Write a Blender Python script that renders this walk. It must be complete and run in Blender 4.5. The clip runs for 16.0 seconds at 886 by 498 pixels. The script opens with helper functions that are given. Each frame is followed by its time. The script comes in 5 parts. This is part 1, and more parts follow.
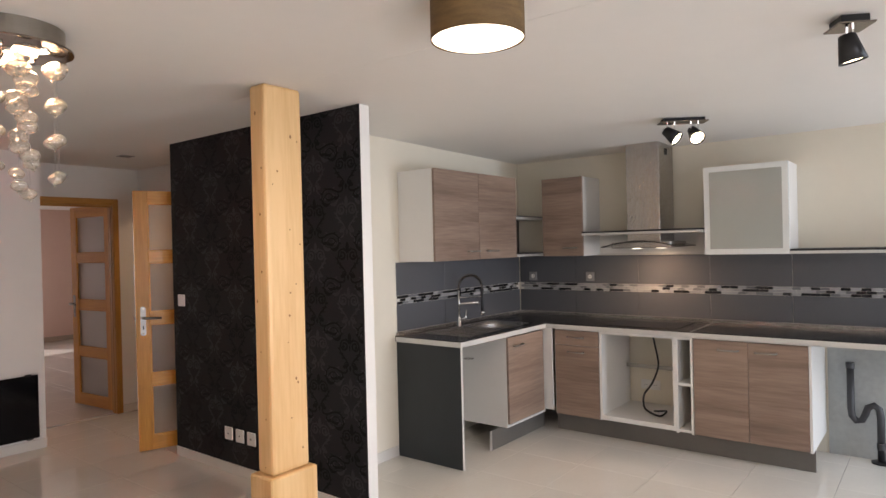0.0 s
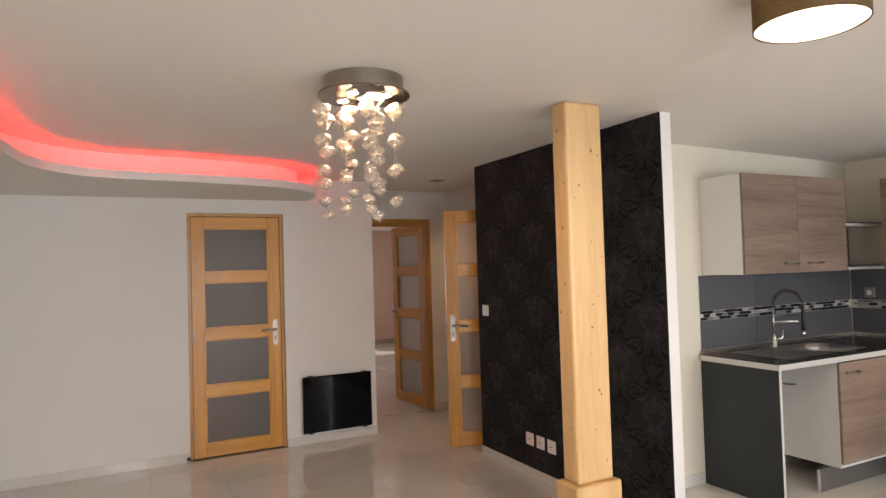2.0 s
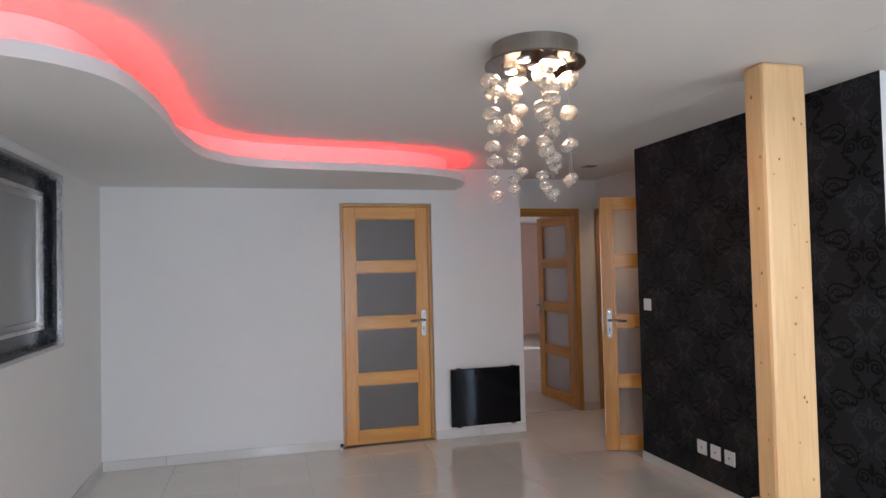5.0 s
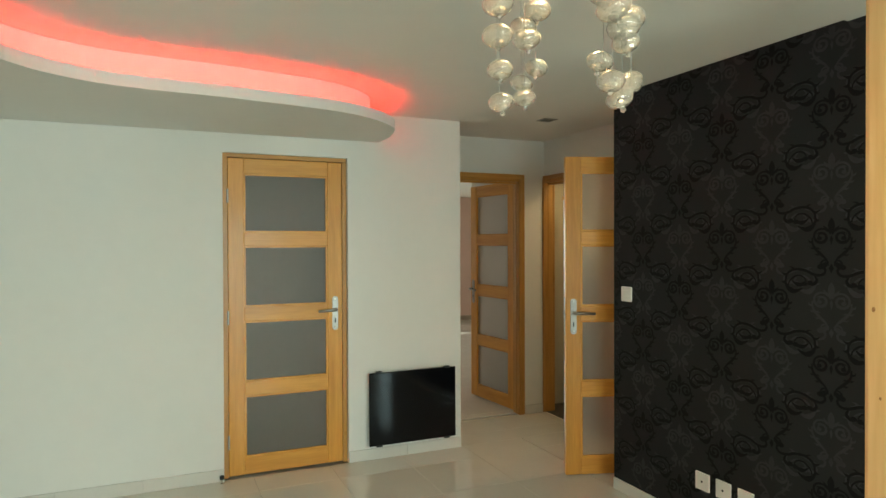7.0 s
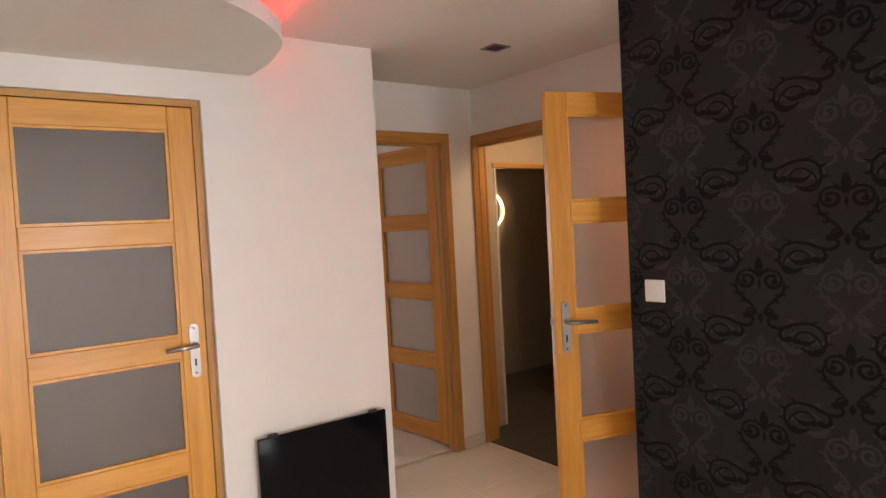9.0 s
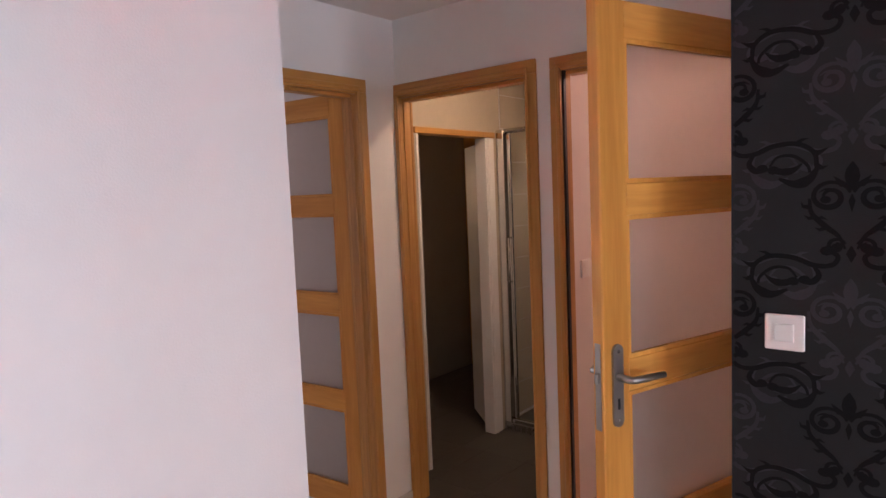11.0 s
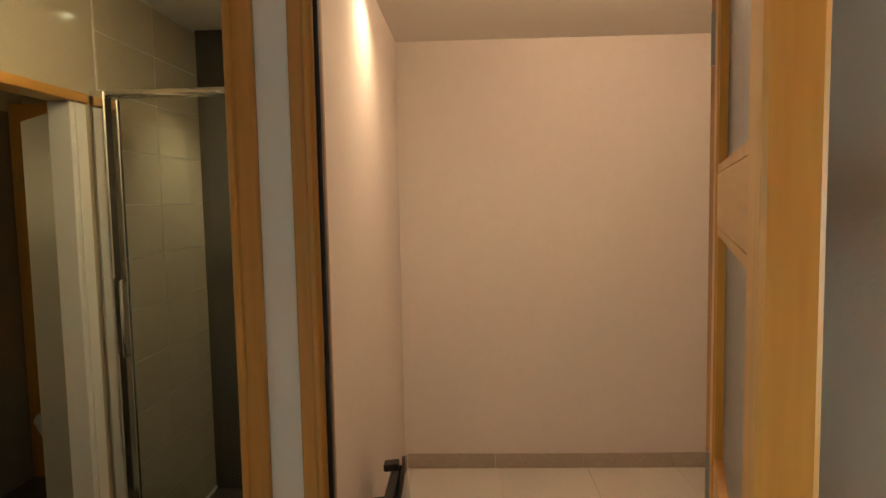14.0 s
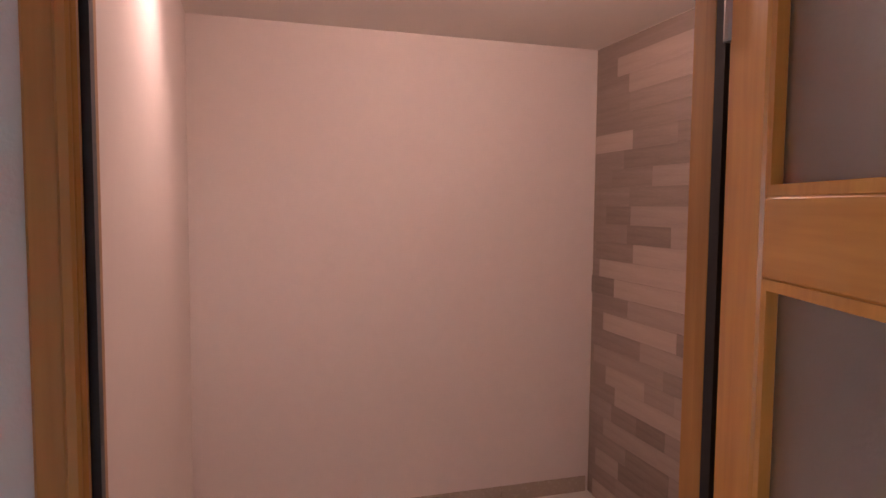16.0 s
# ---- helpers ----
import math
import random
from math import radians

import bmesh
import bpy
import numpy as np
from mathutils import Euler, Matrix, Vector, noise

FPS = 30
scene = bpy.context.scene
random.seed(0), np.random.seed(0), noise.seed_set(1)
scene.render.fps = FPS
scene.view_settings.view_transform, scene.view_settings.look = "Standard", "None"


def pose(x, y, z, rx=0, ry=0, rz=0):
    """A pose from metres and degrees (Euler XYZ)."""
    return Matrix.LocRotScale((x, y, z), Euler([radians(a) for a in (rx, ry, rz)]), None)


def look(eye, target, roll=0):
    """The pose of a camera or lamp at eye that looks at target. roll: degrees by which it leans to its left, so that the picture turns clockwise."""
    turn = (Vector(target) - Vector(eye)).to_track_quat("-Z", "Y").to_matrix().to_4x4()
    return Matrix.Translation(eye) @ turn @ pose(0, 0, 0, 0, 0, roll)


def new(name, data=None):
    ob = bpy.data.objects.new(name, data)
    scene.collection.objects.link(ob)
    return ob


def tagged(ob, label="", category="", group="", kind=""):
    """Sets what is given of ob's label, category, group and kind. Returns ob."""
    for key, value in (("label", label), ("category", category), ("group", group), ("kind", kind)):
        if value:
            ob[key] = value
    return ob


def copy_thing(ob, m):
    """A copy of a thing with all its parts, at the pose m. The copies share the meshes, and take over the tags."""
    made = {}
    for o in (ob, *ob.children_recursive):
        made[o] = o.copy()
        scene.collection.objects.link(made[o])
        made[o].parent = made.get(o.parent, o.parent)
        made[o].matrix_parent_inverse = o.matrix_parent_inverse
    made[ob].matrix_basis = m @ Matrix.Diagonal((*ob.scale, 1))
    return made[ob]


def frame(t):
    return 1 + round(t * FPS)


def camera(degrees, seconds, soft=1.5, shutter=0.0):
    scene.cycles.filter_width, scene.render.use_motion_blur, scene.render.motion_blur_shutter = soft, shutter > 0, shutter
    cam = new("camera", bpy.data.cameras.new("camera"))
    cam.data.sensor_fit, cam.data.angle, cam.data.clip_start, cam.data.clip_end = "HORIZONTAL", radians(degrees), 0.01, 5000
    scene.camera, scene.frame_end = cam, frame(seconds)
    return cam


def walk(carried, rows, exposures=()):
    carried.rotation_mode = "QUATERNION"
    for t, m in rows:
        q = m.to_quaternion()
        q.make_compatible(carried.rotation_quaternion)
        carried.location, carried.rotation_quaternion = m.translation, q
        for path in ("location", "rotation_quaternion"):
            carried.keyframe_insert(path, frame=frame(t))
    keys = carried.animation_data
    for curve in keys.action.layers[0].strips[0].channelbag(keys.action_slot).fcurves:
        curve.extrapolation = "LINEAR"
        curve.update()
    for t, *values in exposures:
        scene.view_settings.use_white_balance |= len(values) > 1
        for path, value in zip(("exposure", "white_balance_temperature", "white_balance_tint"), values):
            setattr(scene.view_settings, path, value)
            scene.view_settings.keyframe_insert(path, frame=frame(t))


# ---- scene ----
cam = camera(69.5, 16.0)
PATH = [
    (0, (0.602, 0.592, 1.562), (2.177, 1.824, 1.553), -1.4),
    (0.5, (0.624, 0.594, 1.564), (2.029, 2.017, 1.571), -1.6),
    (1, (0.578, 0.615, 1.551), (1.786, 2.208, 1.578), -1.6),
    (1.5, (0.535, 0.622, 1.544), (1.597, 2.316, 1.586), -1.7),
    (2, (0.501, 0.627, 1.552), (1.412, 2.407, 1.613), -1.7),
    (2.5, (0.475, 0.628, 1.56), (1.249, 2.472, 1.616), -1.5),
    (3, (0.468, 0.65, 1.537), (1.043, 2.565, 1.604), -1.5),
    (5.5, (0.421, 1.114, 1.511), (0.953, 3.041, 1.563), -1.3),
    (6, (0.48, 1.419, 1.531), (1.134, 3.308, 1.492), 0.1),
    (6.5, (0.563, 1.766, 1.522), (1.286, 3.631, 1.481), 1),
    (7, (0.67, 2.137, 1.503), (1.479, 3.966, 1.485), -0.2),
    (7.5, (0.775, 2.535, 1.507), (1.679, 4.318, 1.429), -0.2),
    (8, (0.871, 2.889, 1.513), (1.865, 4.622, 1.416), -0.6),
    (8.5, (0.947, 3.258, 1.496), (2.04, 4.931, 1.425), -2),
    (11, (1.49, 4.822, 1.571), (3.03, 6.086, 1.396), -2.4),
    (11.5, (1.685, 5.062, 1.565), (3.32, 6.205, 1.431), -2.1),
    (12, (1.904, 5.245, 1.568), (3.603, 6.284, 1.388), -0.2),
    (12.5, (2.116, 5.403, 1.559), (3.902, 6.285, 1.38), 0.1),
    (13, (2.286, 5.6, 1.559), (4.206, 6.108, 1.323), -1.4),
    (13.5, (2.45, 5.744, 1.555), (4.415, 6.032, 1.313), -0.6),
    (14, (2.612, 5.798, 1.544), (4.604, 5.872, 1.386), -1.1),
    (14.5, (2.776, 5.842, 1.552), (4.756, 5.63, 1.369), 0.7),
    (15, (2.899, 5.914, 1.57), (4.835, 5.444, 1.398), 0.0),
    (15.5, (2.998, 5.95, 1.548), (4.915, 5.428, 1.316), 0.7),
    (16, (3.108, 5.922, 1.563), (5.015, 5.335, 1.431), 0.5),
]
EXPOSURES = [
    (0, -0.18, 6500, 20),
    (0.5, -0.20, 6500, 0),
    (1, -0.20, 6700, 20),
    (1.5, -0.20, 6500, -2),
    (2, -0.12, 6700, 17),
    (2.5, -0.20, 5600, 12),
    (3, -0.20, 6800, 18),
    (5.5, -0.20, 5400, 11),
    (6, 0.00, 6300, -13),
    (6.5, 0.12, 6500, 15),
    (7, 0.20, 6400, -15),
    (7.5, 0.35, 6500, 15),
    (8, 0.45, 6500, -8),
    (8.5, 0.55, 7000, 14),
    (11, 0.70, 5700, 27),
    (11.5, 0.80, 6500, 0),
    (12, 0.90, 6200, 24),
    (12.5, 0.80, 7500, 3),
    (13, 0.85, 7400, 6),
    (13.5, 0.60, 7000, -12),
    (14, 0.52, 6250, -14),
    (14.5, 0.40, 5700, -6),
    (15, 0.42, 5350, 9),
    (15.5, 0.43, 4700, 19),
    (16, 0.45, 5350, 22),
]
walk(cam, [(t, look(e, g, r)) for t, e, g, r in PATH], EXPOSURES)

# ---- world and large lights ----
world = bpy.data.worlds.new("world")
scene.world = world
world.use_nodes = True
wn = world.node_tree.nodes
sky = wn.new("ShaderNodeTexSky")
sky.sky_type = "NISHITA"
sky.sun_disc = False
sky.sun_elevation = radians(40)
sky.sun_rotation = radians(317)
world.node_tree.links.new(sky.outputs[0], wn["Background"].inputs[0])
wn["Background"].inputs[1].default_value = 0.10


def lamp(name, kind, m, watts, color, size=0.1, size_y=None, spread=None, cone=None, blend=0.5):
    d = bpy.data.lights.new(name, kind)
    d.energy, d.color = watts, color
    if kind == "AREA":
        d.size = size
        if size_y:
            d.shape, d.size_y = "RECTANGLE", size_y
        else:
            d.shape = "DISK"
        if spread:
            d.spread = radians(spread)
    elif kind != "SUN":
        d.shadow_soft_size = size
    if cone:
        d.spot_size, d.spot_blend = radians(cone), blend
    ob = new(name, d)
    ob.matrix_world = m
    return ob


DAY = (0.93, 0.97, 1.0)
WARM = (1.0, 0.68, 0.40)
# daylight through the openings behind the walk
lamp("bay_daylight", "AREA", pose(0.625, -1.43, 1.10, 78, 0, 0), 47, DAY, 0.82, 2.05, 140)
# second opening is unseen, added to keep the living room lit
lamp("side_fill_daylight", "AREA", pose(2.175, -1.43, 1.10, 78, 0, 0), 38, DAY, 0.82, 2.05, 140)
lamp("kitchen_daylight", "AREA", pose(5.175, -1.43, 1.1, 78, 0, 0), 58, (0.80, 0.92, 1.0), 1.25, 2.0, 140)
lamp("bedroom_daylight", "AREA", pose(2.95, 13.5, 1.3, -90, 0, 0), 45, DAY, 1.8, 1.6)
# low sun through the bedroom window
sun = lamp("sun", "SUN", look((0, 0, 10), (1.3, -1.4, 8.4)), 4.0, (1.0, 0.94, 0.86))
sun.data.angle = radians(0.5)
# lamps of the place
lamp("chandelier_light", "AREA", pose(1.485, 3.275, 2.300), 12, WARM, 0.3)
lamp("drum_light", "AREA", pose(2.395, 1.825, 2.245), 13, (1.0, 0.80, 0.58), 0.3)
lamp("spot_light", "SPOT", look((4.90, 1.88, 2.23), (5.4, 2.3, 0.9)), 8, WARM, 0.03, cone=75)
lamp("hood_light", "AREA", pose(5.62, 2.44, 1.478), 6.0, WARM, 0.2, 0.1)
lamp("closet_light", "SPOT", look((5.02, 6.00, 2.385), (5.05, 6.06, 0)), 16, (1.0, 0.62, 0.42), 0.03, cone=140, blend=0.8)
lamp("closet_glow", "POINT", pose(5.02, 5.1, 2.345), 16, (1.0, 0.565, 0.36), 0.03)
lamp("bath_light", "SPOT", look((5.50, 6.70, 2.385), (5.5, 6.95, 0)), 17, (1.0, 0.76, 0.48), 0.03, cone=85, blend=0.7)
# unseen fill lamp, added to brighten the bathroom entry
lamp("hall_bath_fill", "AREA", pose(4.32, 6.42, 2.385), 5, (1.0, 0.70, 0.40), 0.08)


# ---- materials ----
def material(name, color, rough=0.5, metal=0.0, var=0.08, scale=6.0, bump=0.0, bscale=60.0, trans=0.0, ior=1.45, coat=0.0, spec=0.5, stretch=(1, 1, 1), random_amount=0.0, alpha=1.0):
    m = bpy.data.materials.new(name)
    m.use_nodes = True
    nt = m.node_tree
    n, l = nt.nodes, nt.links
    b = n["Principled BSDF"]
    b.inputs["Roughness"].default_value = rough
    b.inputs["Metallic"].default_value = metal
    b.inputs["Transmission Weight"].default_value = trans
    b.inputs["IOR"].default_value = ior
    b.inputs["Coat Weight"].default_value = coat
    b.inputs["Coat Roughness"].default_value = 0.06
    b.inputs["Specular IOR Level"].default_value = spec
    b.inputs["Base Color"].default_value = (*color, 1)
    if var or bump:
        tc = n.new("ShaderNodeTexCoord")
        mp = n.new("ShaderNodeMapping")
        mp.inputs["Scale"].default_value = stretch
        l.new(tc.outputs["Object"], mp.inputs[0])
    if var:
        na, nb = n.new("ShaderNodeTexNoise"), n.new("ShaderNodeTexNoise")
        na.inputs["Scale"].default_value = scale
        na.inputs["Detail"].default_value = 4
        nb.inputs["Scale"].default_value = scale * 11
        nb.inputs["Detail"].default_value = 3
        l.new(mp.outputs[0], na.inputs[0])
        l.new(mp.outputs[0], nb.inputs[0])
        mx = n.new("ShaderNodeMix")
        mx.inputs[0].default_value = 0.35
        l.new(na.outputs[0], mx.inputs[2])
        l.new(nb.outputs[0], mx.inputs[3])
        val = mx.outputs[0]
        if random_amount:
            oi = n.new("ShaderNodeObjectInfo")
            ma = n.new("ShaderNodeMath")
            ma.operation = "MULTIPLY_ADD"
            l.new(oi.outputs["Random"], ma.inputs[0])
            ma.inputs[1].default_value = random_amount
            l.new(val, ma.inputs[2])
            val = ma.outputs[0]
        ra = n.new("ShaderNodeMapRange")
        ra.inputs["From Min"].default_value, ra.inputs["From Max"].default_value = 0.3, 0.7 + random_amount
        ra.inputs["To Min"].default_value, ra.inputs["To Max"].default_value = 1 - var, 1 + var
        l.new(val, ra.inputs[0])
        vm = n.new("ShaderNodeVectorMath")
        vm.operation = "SCALE"
        vm.inputs[0].default_value = color
        l.new(ra.outputs[0], vm.inputs["Scale"])
        l.new(vm.outputs[0], b.inputs["Base Color"])
        rr = n.new("ShaderNodeMapRange")
        rr.inputs["To Min"].default_value, rr.inputs["To Max"].default_value = max(0, rough - 0.06), min(1, rough + 0.08)
        l.new(nb.outputs[0], rr.inputs[0])
        l.new(rr.outputs[0], b.inputs["Roughness"])
    if bump:
        nc = n.new("ShaderNodeTexNoise")
        nc.inputs["Scale"].default_value = bscale
        nc.inputs["Detail"].default_value = 3
        l.new(mp.outputs[0], nc.inputs[0])
        bp = n.new("ShaderNodeBump")
        bp.inputs["Strength"].default_value = bump
        bp.inputs["Distance"].default_value = 0.01
        l.new(nc.outputs[0], bp.inputs["Height"])
        l.new(bp.outputs[0], b.inputs["Normal"])
    return m


def wood(name, light, dark, rough=0.35, axis=2, rings=14.0, coat=0.0, stripe=5.0, random_amount=0.35):
    """Wood whose grain runs along the given axis."""
    m = bpy.data.materials.new(name)
    m.use_nodes = True
    nt = m.node_tree
    n, l = nt.nodes, nt.links
    b = n["Principled BSDF"]
    tc, mp, oi = n.new("ShaderNodeTexCoord"), n.new("ShaderNodeMapping"), n.new("ShaderNodeObjectInfo")
    sc = [1.0, 1.0, 1.0]
    sc[axis] = 0.07
    mp.inputs["Scale"].default_value = sc
    l.new(tc.outputs["Object"], mp.inputs[0])
    mul = n.new("ShaderNodeVectorMath")
    mul.operation = "SCALE"
    mul.inputs[0].default_value = (3.1, 5.7, 2.3)
    l.new(oi.outputs["Random"], mul.inputs["Scale"])
    l.new(mul.outputs[0], mp.inputs["Location"])
    a, c = n.new("ShaderNodeTexNoise"), n.new("ShaderNodeTexNoise")
    a.inputs["Scale"].default_value, a.inputs["Detail"].default_value, a.inputs["Distortion"].default_value = rings, 5, 0.6
    c.inputs["Scale"].default_value, c.inputs["Detail"].default_value = rings * 9, 2
    l.new(mp.outputs[0], a.inputs[0])
    l.new(mp.outputs[0], c.inputs[0])
    mx = n.new("ShaderNodeMix")
    mx.inputs[0].default_value = 0.3
    l.new(a.outputs[0], mx.inputs[2])
    l.new(c.outputs[0], mx.inputs[3])
    ma = n.new("ShaderNodeMath")
    ma.operation = "MULTIPLY_ADD"
    l.new(oi.outputs["Random"], ma.inputs[0])
    ma.inputs[1].default_value = random_amount * 0.25
    l.new(mx.outputs[0], ma.inputs[2])
    cr = n.new("ShaderNodeValToRGB")
    cr.color_ramp.elements[0].position, cr.color_ramp.elements[1].position = 0.36, 0.68
    cr.color_ramp.elements[0].color, cr.color_ramp.elements[1].color = (*dark, 1), (*light, 1)
    l.new(ma.outputs[0], cr.inputs[0])
    l.new(cr.outputs[0], b.inputs["Base Color"])
    b.inputs["Roughness"].default_value = rough
    b.inputs["Coat Weight"].default_value = coat
    b.inputs["Coat Roughness"].default_value = 0.12
    bp = n.new("ShaderNodeBump")
    bp.inputs["Strength"].default_value, bp.inputs["Distance"].default_value = 0.12, 0.004
    l.new(mx.outputs[0], bp.inputs["Height"])
    l.new(bp.outputs[0], b.inputs["Normal"])
    return m


def glow(name, color, strength):
    m = bpy.data.materials.new(name)
    m.use_nodes = True
    b = m.node_tree.nodes["Principled BSDF"]
    b.inputs["Base Color"].default_value = (*color, 1)
    b.inputs["Emission Color"].default_value = (*color, 1)
    b.inputs["Emission Strength"].default_value = strength
    return m


BEDPINK = material("pink_bedroom_paint", (0.78, 0.58, 0.50), 0.7, var=0.03, scale=1.5, bump=0.08, bscale=160)
PAINT = material("white_paint", (0.78, 0.76, 0.72), 0.75, var=0.025, scale=1.2, bump=0.10, bscale=180)
CREAM = material("cream_paint", (0.76, 0.70, 0.58), 0.75, var=0.025, scale=1.2, bump=0.10, bscale=180)
CEIL = material("ceiling_paint", (0.78, 0.75, 0.70), 0.8, var=0.02, scale=0.9, bump=0.05, bscale=150)
PINKP = material("closet_paint", (0.76, 0.70, 0.66), 0.7, var=0.03, scale=1.5, bump=0.08, bscale=160)
BLACKPAPER = material("black_wallpaper", (0.0175, 0.0175, 0.0185), 0.7, spec=0.25, var=0.16, scale=3.0, bump=0.12, bscale=400)
PRINT_BLACK = material("glossy_black_print", (0.0048, 0.0048, 0.0055), 0.5, spec=0.15, var=0.1, scale=8)
PRINT_GREY = material("grey_print", (0.026, 0.026, 0.030), 0.55, spec=0.3, var=0.25, scale=14)
TILE = material("cream_floor_tile", (0.72, 0.685, 0.62), 0.05, var=0.05, scale=2.5, random_amount=0.1, coat=0.3)
GROUT = material("grout", (0.66, 0.62, 0.55), 0.5, var=0.1, scale=20)
SKIRT = material("skirting_tile", (0.68, 0.65, 0.60), 0.05, var=0.04, scale=5, random_amount=0.1)
SKIRT_B = material("beige_skirting_tile", (0.48, 0.41, 0.33), 0.25, var=0.06, scale=5, random_amount=0.1)
PINE = wood("varnished_pine", (0.72, 0.35, 0.060), (0.54, 0.225, 0.028), 0.36, 2, 11, coat=0.12)
PINE_X = wood("varnished_pine_rail", (0.72, 0.35, 0.062), (0.52, 0.215, 0.028), 0.36, 0, 11, coat=0.12)
FRAMEW = wood("stained_door_casing", (0.56, 0.285, 0.065), (0.40, 0.185, 0.038), 0.38, 2, 12, coat=0.2)
FRAMEW_X = wood("stained_door_casing_head", (0.56, 0.285, 0.065), (0.40, 0.185, 0.038), 0.38, 0, 12, coat=0.2)
FRAMEW_Y = wood("stained_door_casing_head_across", (0.56, 0.285, 0.065), (0.40, 0.185, 0.038), 0.38, 1, 12, coat=0.2)
POSTW = wood("light_spruce", (0.78, 0.52, 0.25), (0.62, 0.36, 0.14), 0.45, 2, 7, coat=0.1)
KNOT = material("wood_knot", (0.34, 0.16, 0.055), 0.5, var=0.3, scale=40)
OAK = wood("grey_brown_oak_laminate", (0.33, 0.235, 0.178), (0.175, 0.115, 0.084), 0.42, 0, 9, random_amount=0.25)
OAK_Y = wood("grey_brown_oak_laminate_across", (0.33, 0.235, 0.178), (0.175, 0.115, 0.084), 0.42, 1, 9, random_amount=0.25)
WHITELAM = material("white_laminate", (0.74, 0.72, 0.68), 0.4, var=0.02, scale=3)
ANTHRA = material("anthracite_laminate", (0.022, 0.026, 0.028), 0.45, var=0.12, scale=5, bump=0.05, bscale=300)
WORKTOP = material("black_worktop", (0.012, 0.011, 0.011), 0.22, var=0.4, scale=30, bump=0.03, bscale=200)
PLINTH = material("grey_plinth", (0.16, 0.15, 0.135), 0.35, metal=0.35, var=0.08, scale=4)
EDGE = material("pale_edging", (0.60, 0.58, 0.54), 0.4, var=0.03, scale=6)
STEEL = material("brushed_steel", (0.47, 0.45, 0.43), 0.26, metal=1.0, var=0.06, scale=5, stretch=(14, 14, 0.6), bump=0.01, bscale=60)
CHROME = material("chrome", (0.75, 0.74, 0.72), 0.08, metal=1.0, var=0.02, scale=10)
CANOPY = material("satin_chrome_canopy", (0.34, 0.31, 0.27), 0.3, metal=1.0, var=0.08, scale=4, stretch=(1, 1, 8))
NICKEL = material("satin_nickel", (0.36, 0.34, 0.31), 0.38, metal=1.0, var=0.06, scale=20)
BRONZE = material("dark_mirror_plate", (0.25, 0.21, 0.18), 0.07, metal=1.0, var=0.05, scale=10)
BLACKGLASS = material("black_glass", (0.004, 0.004, 0.005), 0.07, spec=0.3, var=0.1, scale=3)
BLACKPL = material("black_plastic", (0.012, 0.012, 0.013), 0.4, var=0.1, scale=30)
GREYPIPE = material("grey_pvc", (0.035, 0.035, 0.038), 0.4, var=0.1, scale=20)
WHITEPL = material("white_plastic", (0.78, 0.77, 0.74), 0.35, var=0.02, scale=10)
FROST = material("frosted_glass", (0.76, 0.70, 0.64), 0.42, var=0.05, scale=3, trans=0.93, bump=0.06, bscale=120)
FROSTW = material("milky_glass", (0.70, 0.71, 0.64), 0.05, var=0.02, scale=3, trans=0.45)
GLOSSW = material("white_backed_glass", (0.78, 0.79, 0.76), 0.04, var=0.02, scale=3)
GREYPLATE = material("grey_metal_plate", (0.30, 0.30, 0.30), 0.35, metal=0.6, var=0.05, scale=20)
BARE = material("bare_grey_plaster", (0.36, 0.37, 0.355), 0.7, var=0.18, scale=2.5, bump=0.1, bscale=90)
BUBBULB = glow("lit_halogen_bulb", (1.0, 0.80, 0.54), 45.0)
CLEAR = material("clear_glass", (0.97, 0.98, 0.97), 0.02, var=0, trans=1.0)
BUBBLE = material("bubble_glass", (1.0, 0.95, 0.87), 0.05, var=0, trans=0.87, ior=1.5, coat=0.5)
GREYTILE = material("grey_wall_tile", (0.100, 0.102, 0.110), 0.17, var=0.05, scale=3, random_amount=0.1)
MOS_B = material("black_mosaic", (0.012, 0.011, 0.012), 0.12, var=0.3, scale=10, random_amount=0.5)
MOS_G = material("grey_mosaic", (0.18, 0.18, 0.185), 0.2, var=0.2, scale=10, random_amount=0.6)
MOS_W = material("pale_mosaic", (0.34, 0.335, 0.33), 0.2, var=0.2, scale=10, random_amount=0.6)
BATHTILE = material("beige_bath_tile", (0.50, 0.43, 0.32), 0.09, var=0.05, scale=3, random_amount=0.15)
DARKTILE = material("dark_slate_tile", (0.07, 0.06, 0.05), 0.35, var=0.3, scale=6, random_amount=0.4, bump=0.1, bscale=40)
GREYWALL = material("grey_wc_tile", (0.36, 0.32, 0.26), 0.3, var=0.06, scale=3)
BLACKREV = material("black_lacquer", (0.010, 0.010, 0.012), 0.25, var=0.1, scale=6)
FABRIC = material("brown_gold_fabric", (0.16, 0.095, 0.035), 0.7, var=0.35, scale=9, stretch=(1, 1, 6), bump=0.2, bscale=300)
LAMPWHITE = glow("lit_diffuser", (1.0, 0.86, 0.66), 5.0)
BULB = glow("lit_bulb", (1.0, 0.78, 0.50), 16.0)
LEDRED = glow("red_led_strip", (1.0, 0.022, 0.016), 26.0)
WINPANE = material("grey_opal_glass", (0.27, 0.27, 0.25), 0.35, spec=0.25, var=0.03, scale=2)
SHUTTER = material("grey_roller_shutter", (0.42, 0.42, 0.40), 0.5, var=0.05, scale=4)


# ---- builders ----
def mesh_of(bm, name, mats):
    me = bpy.data.meshes.new(name)
    bm.to_mesh(me)
    bm.free()
    for m in (mats if isinstance(mats, (list, tuple)) else [mats]):
        me.materials.append(m)
    return me


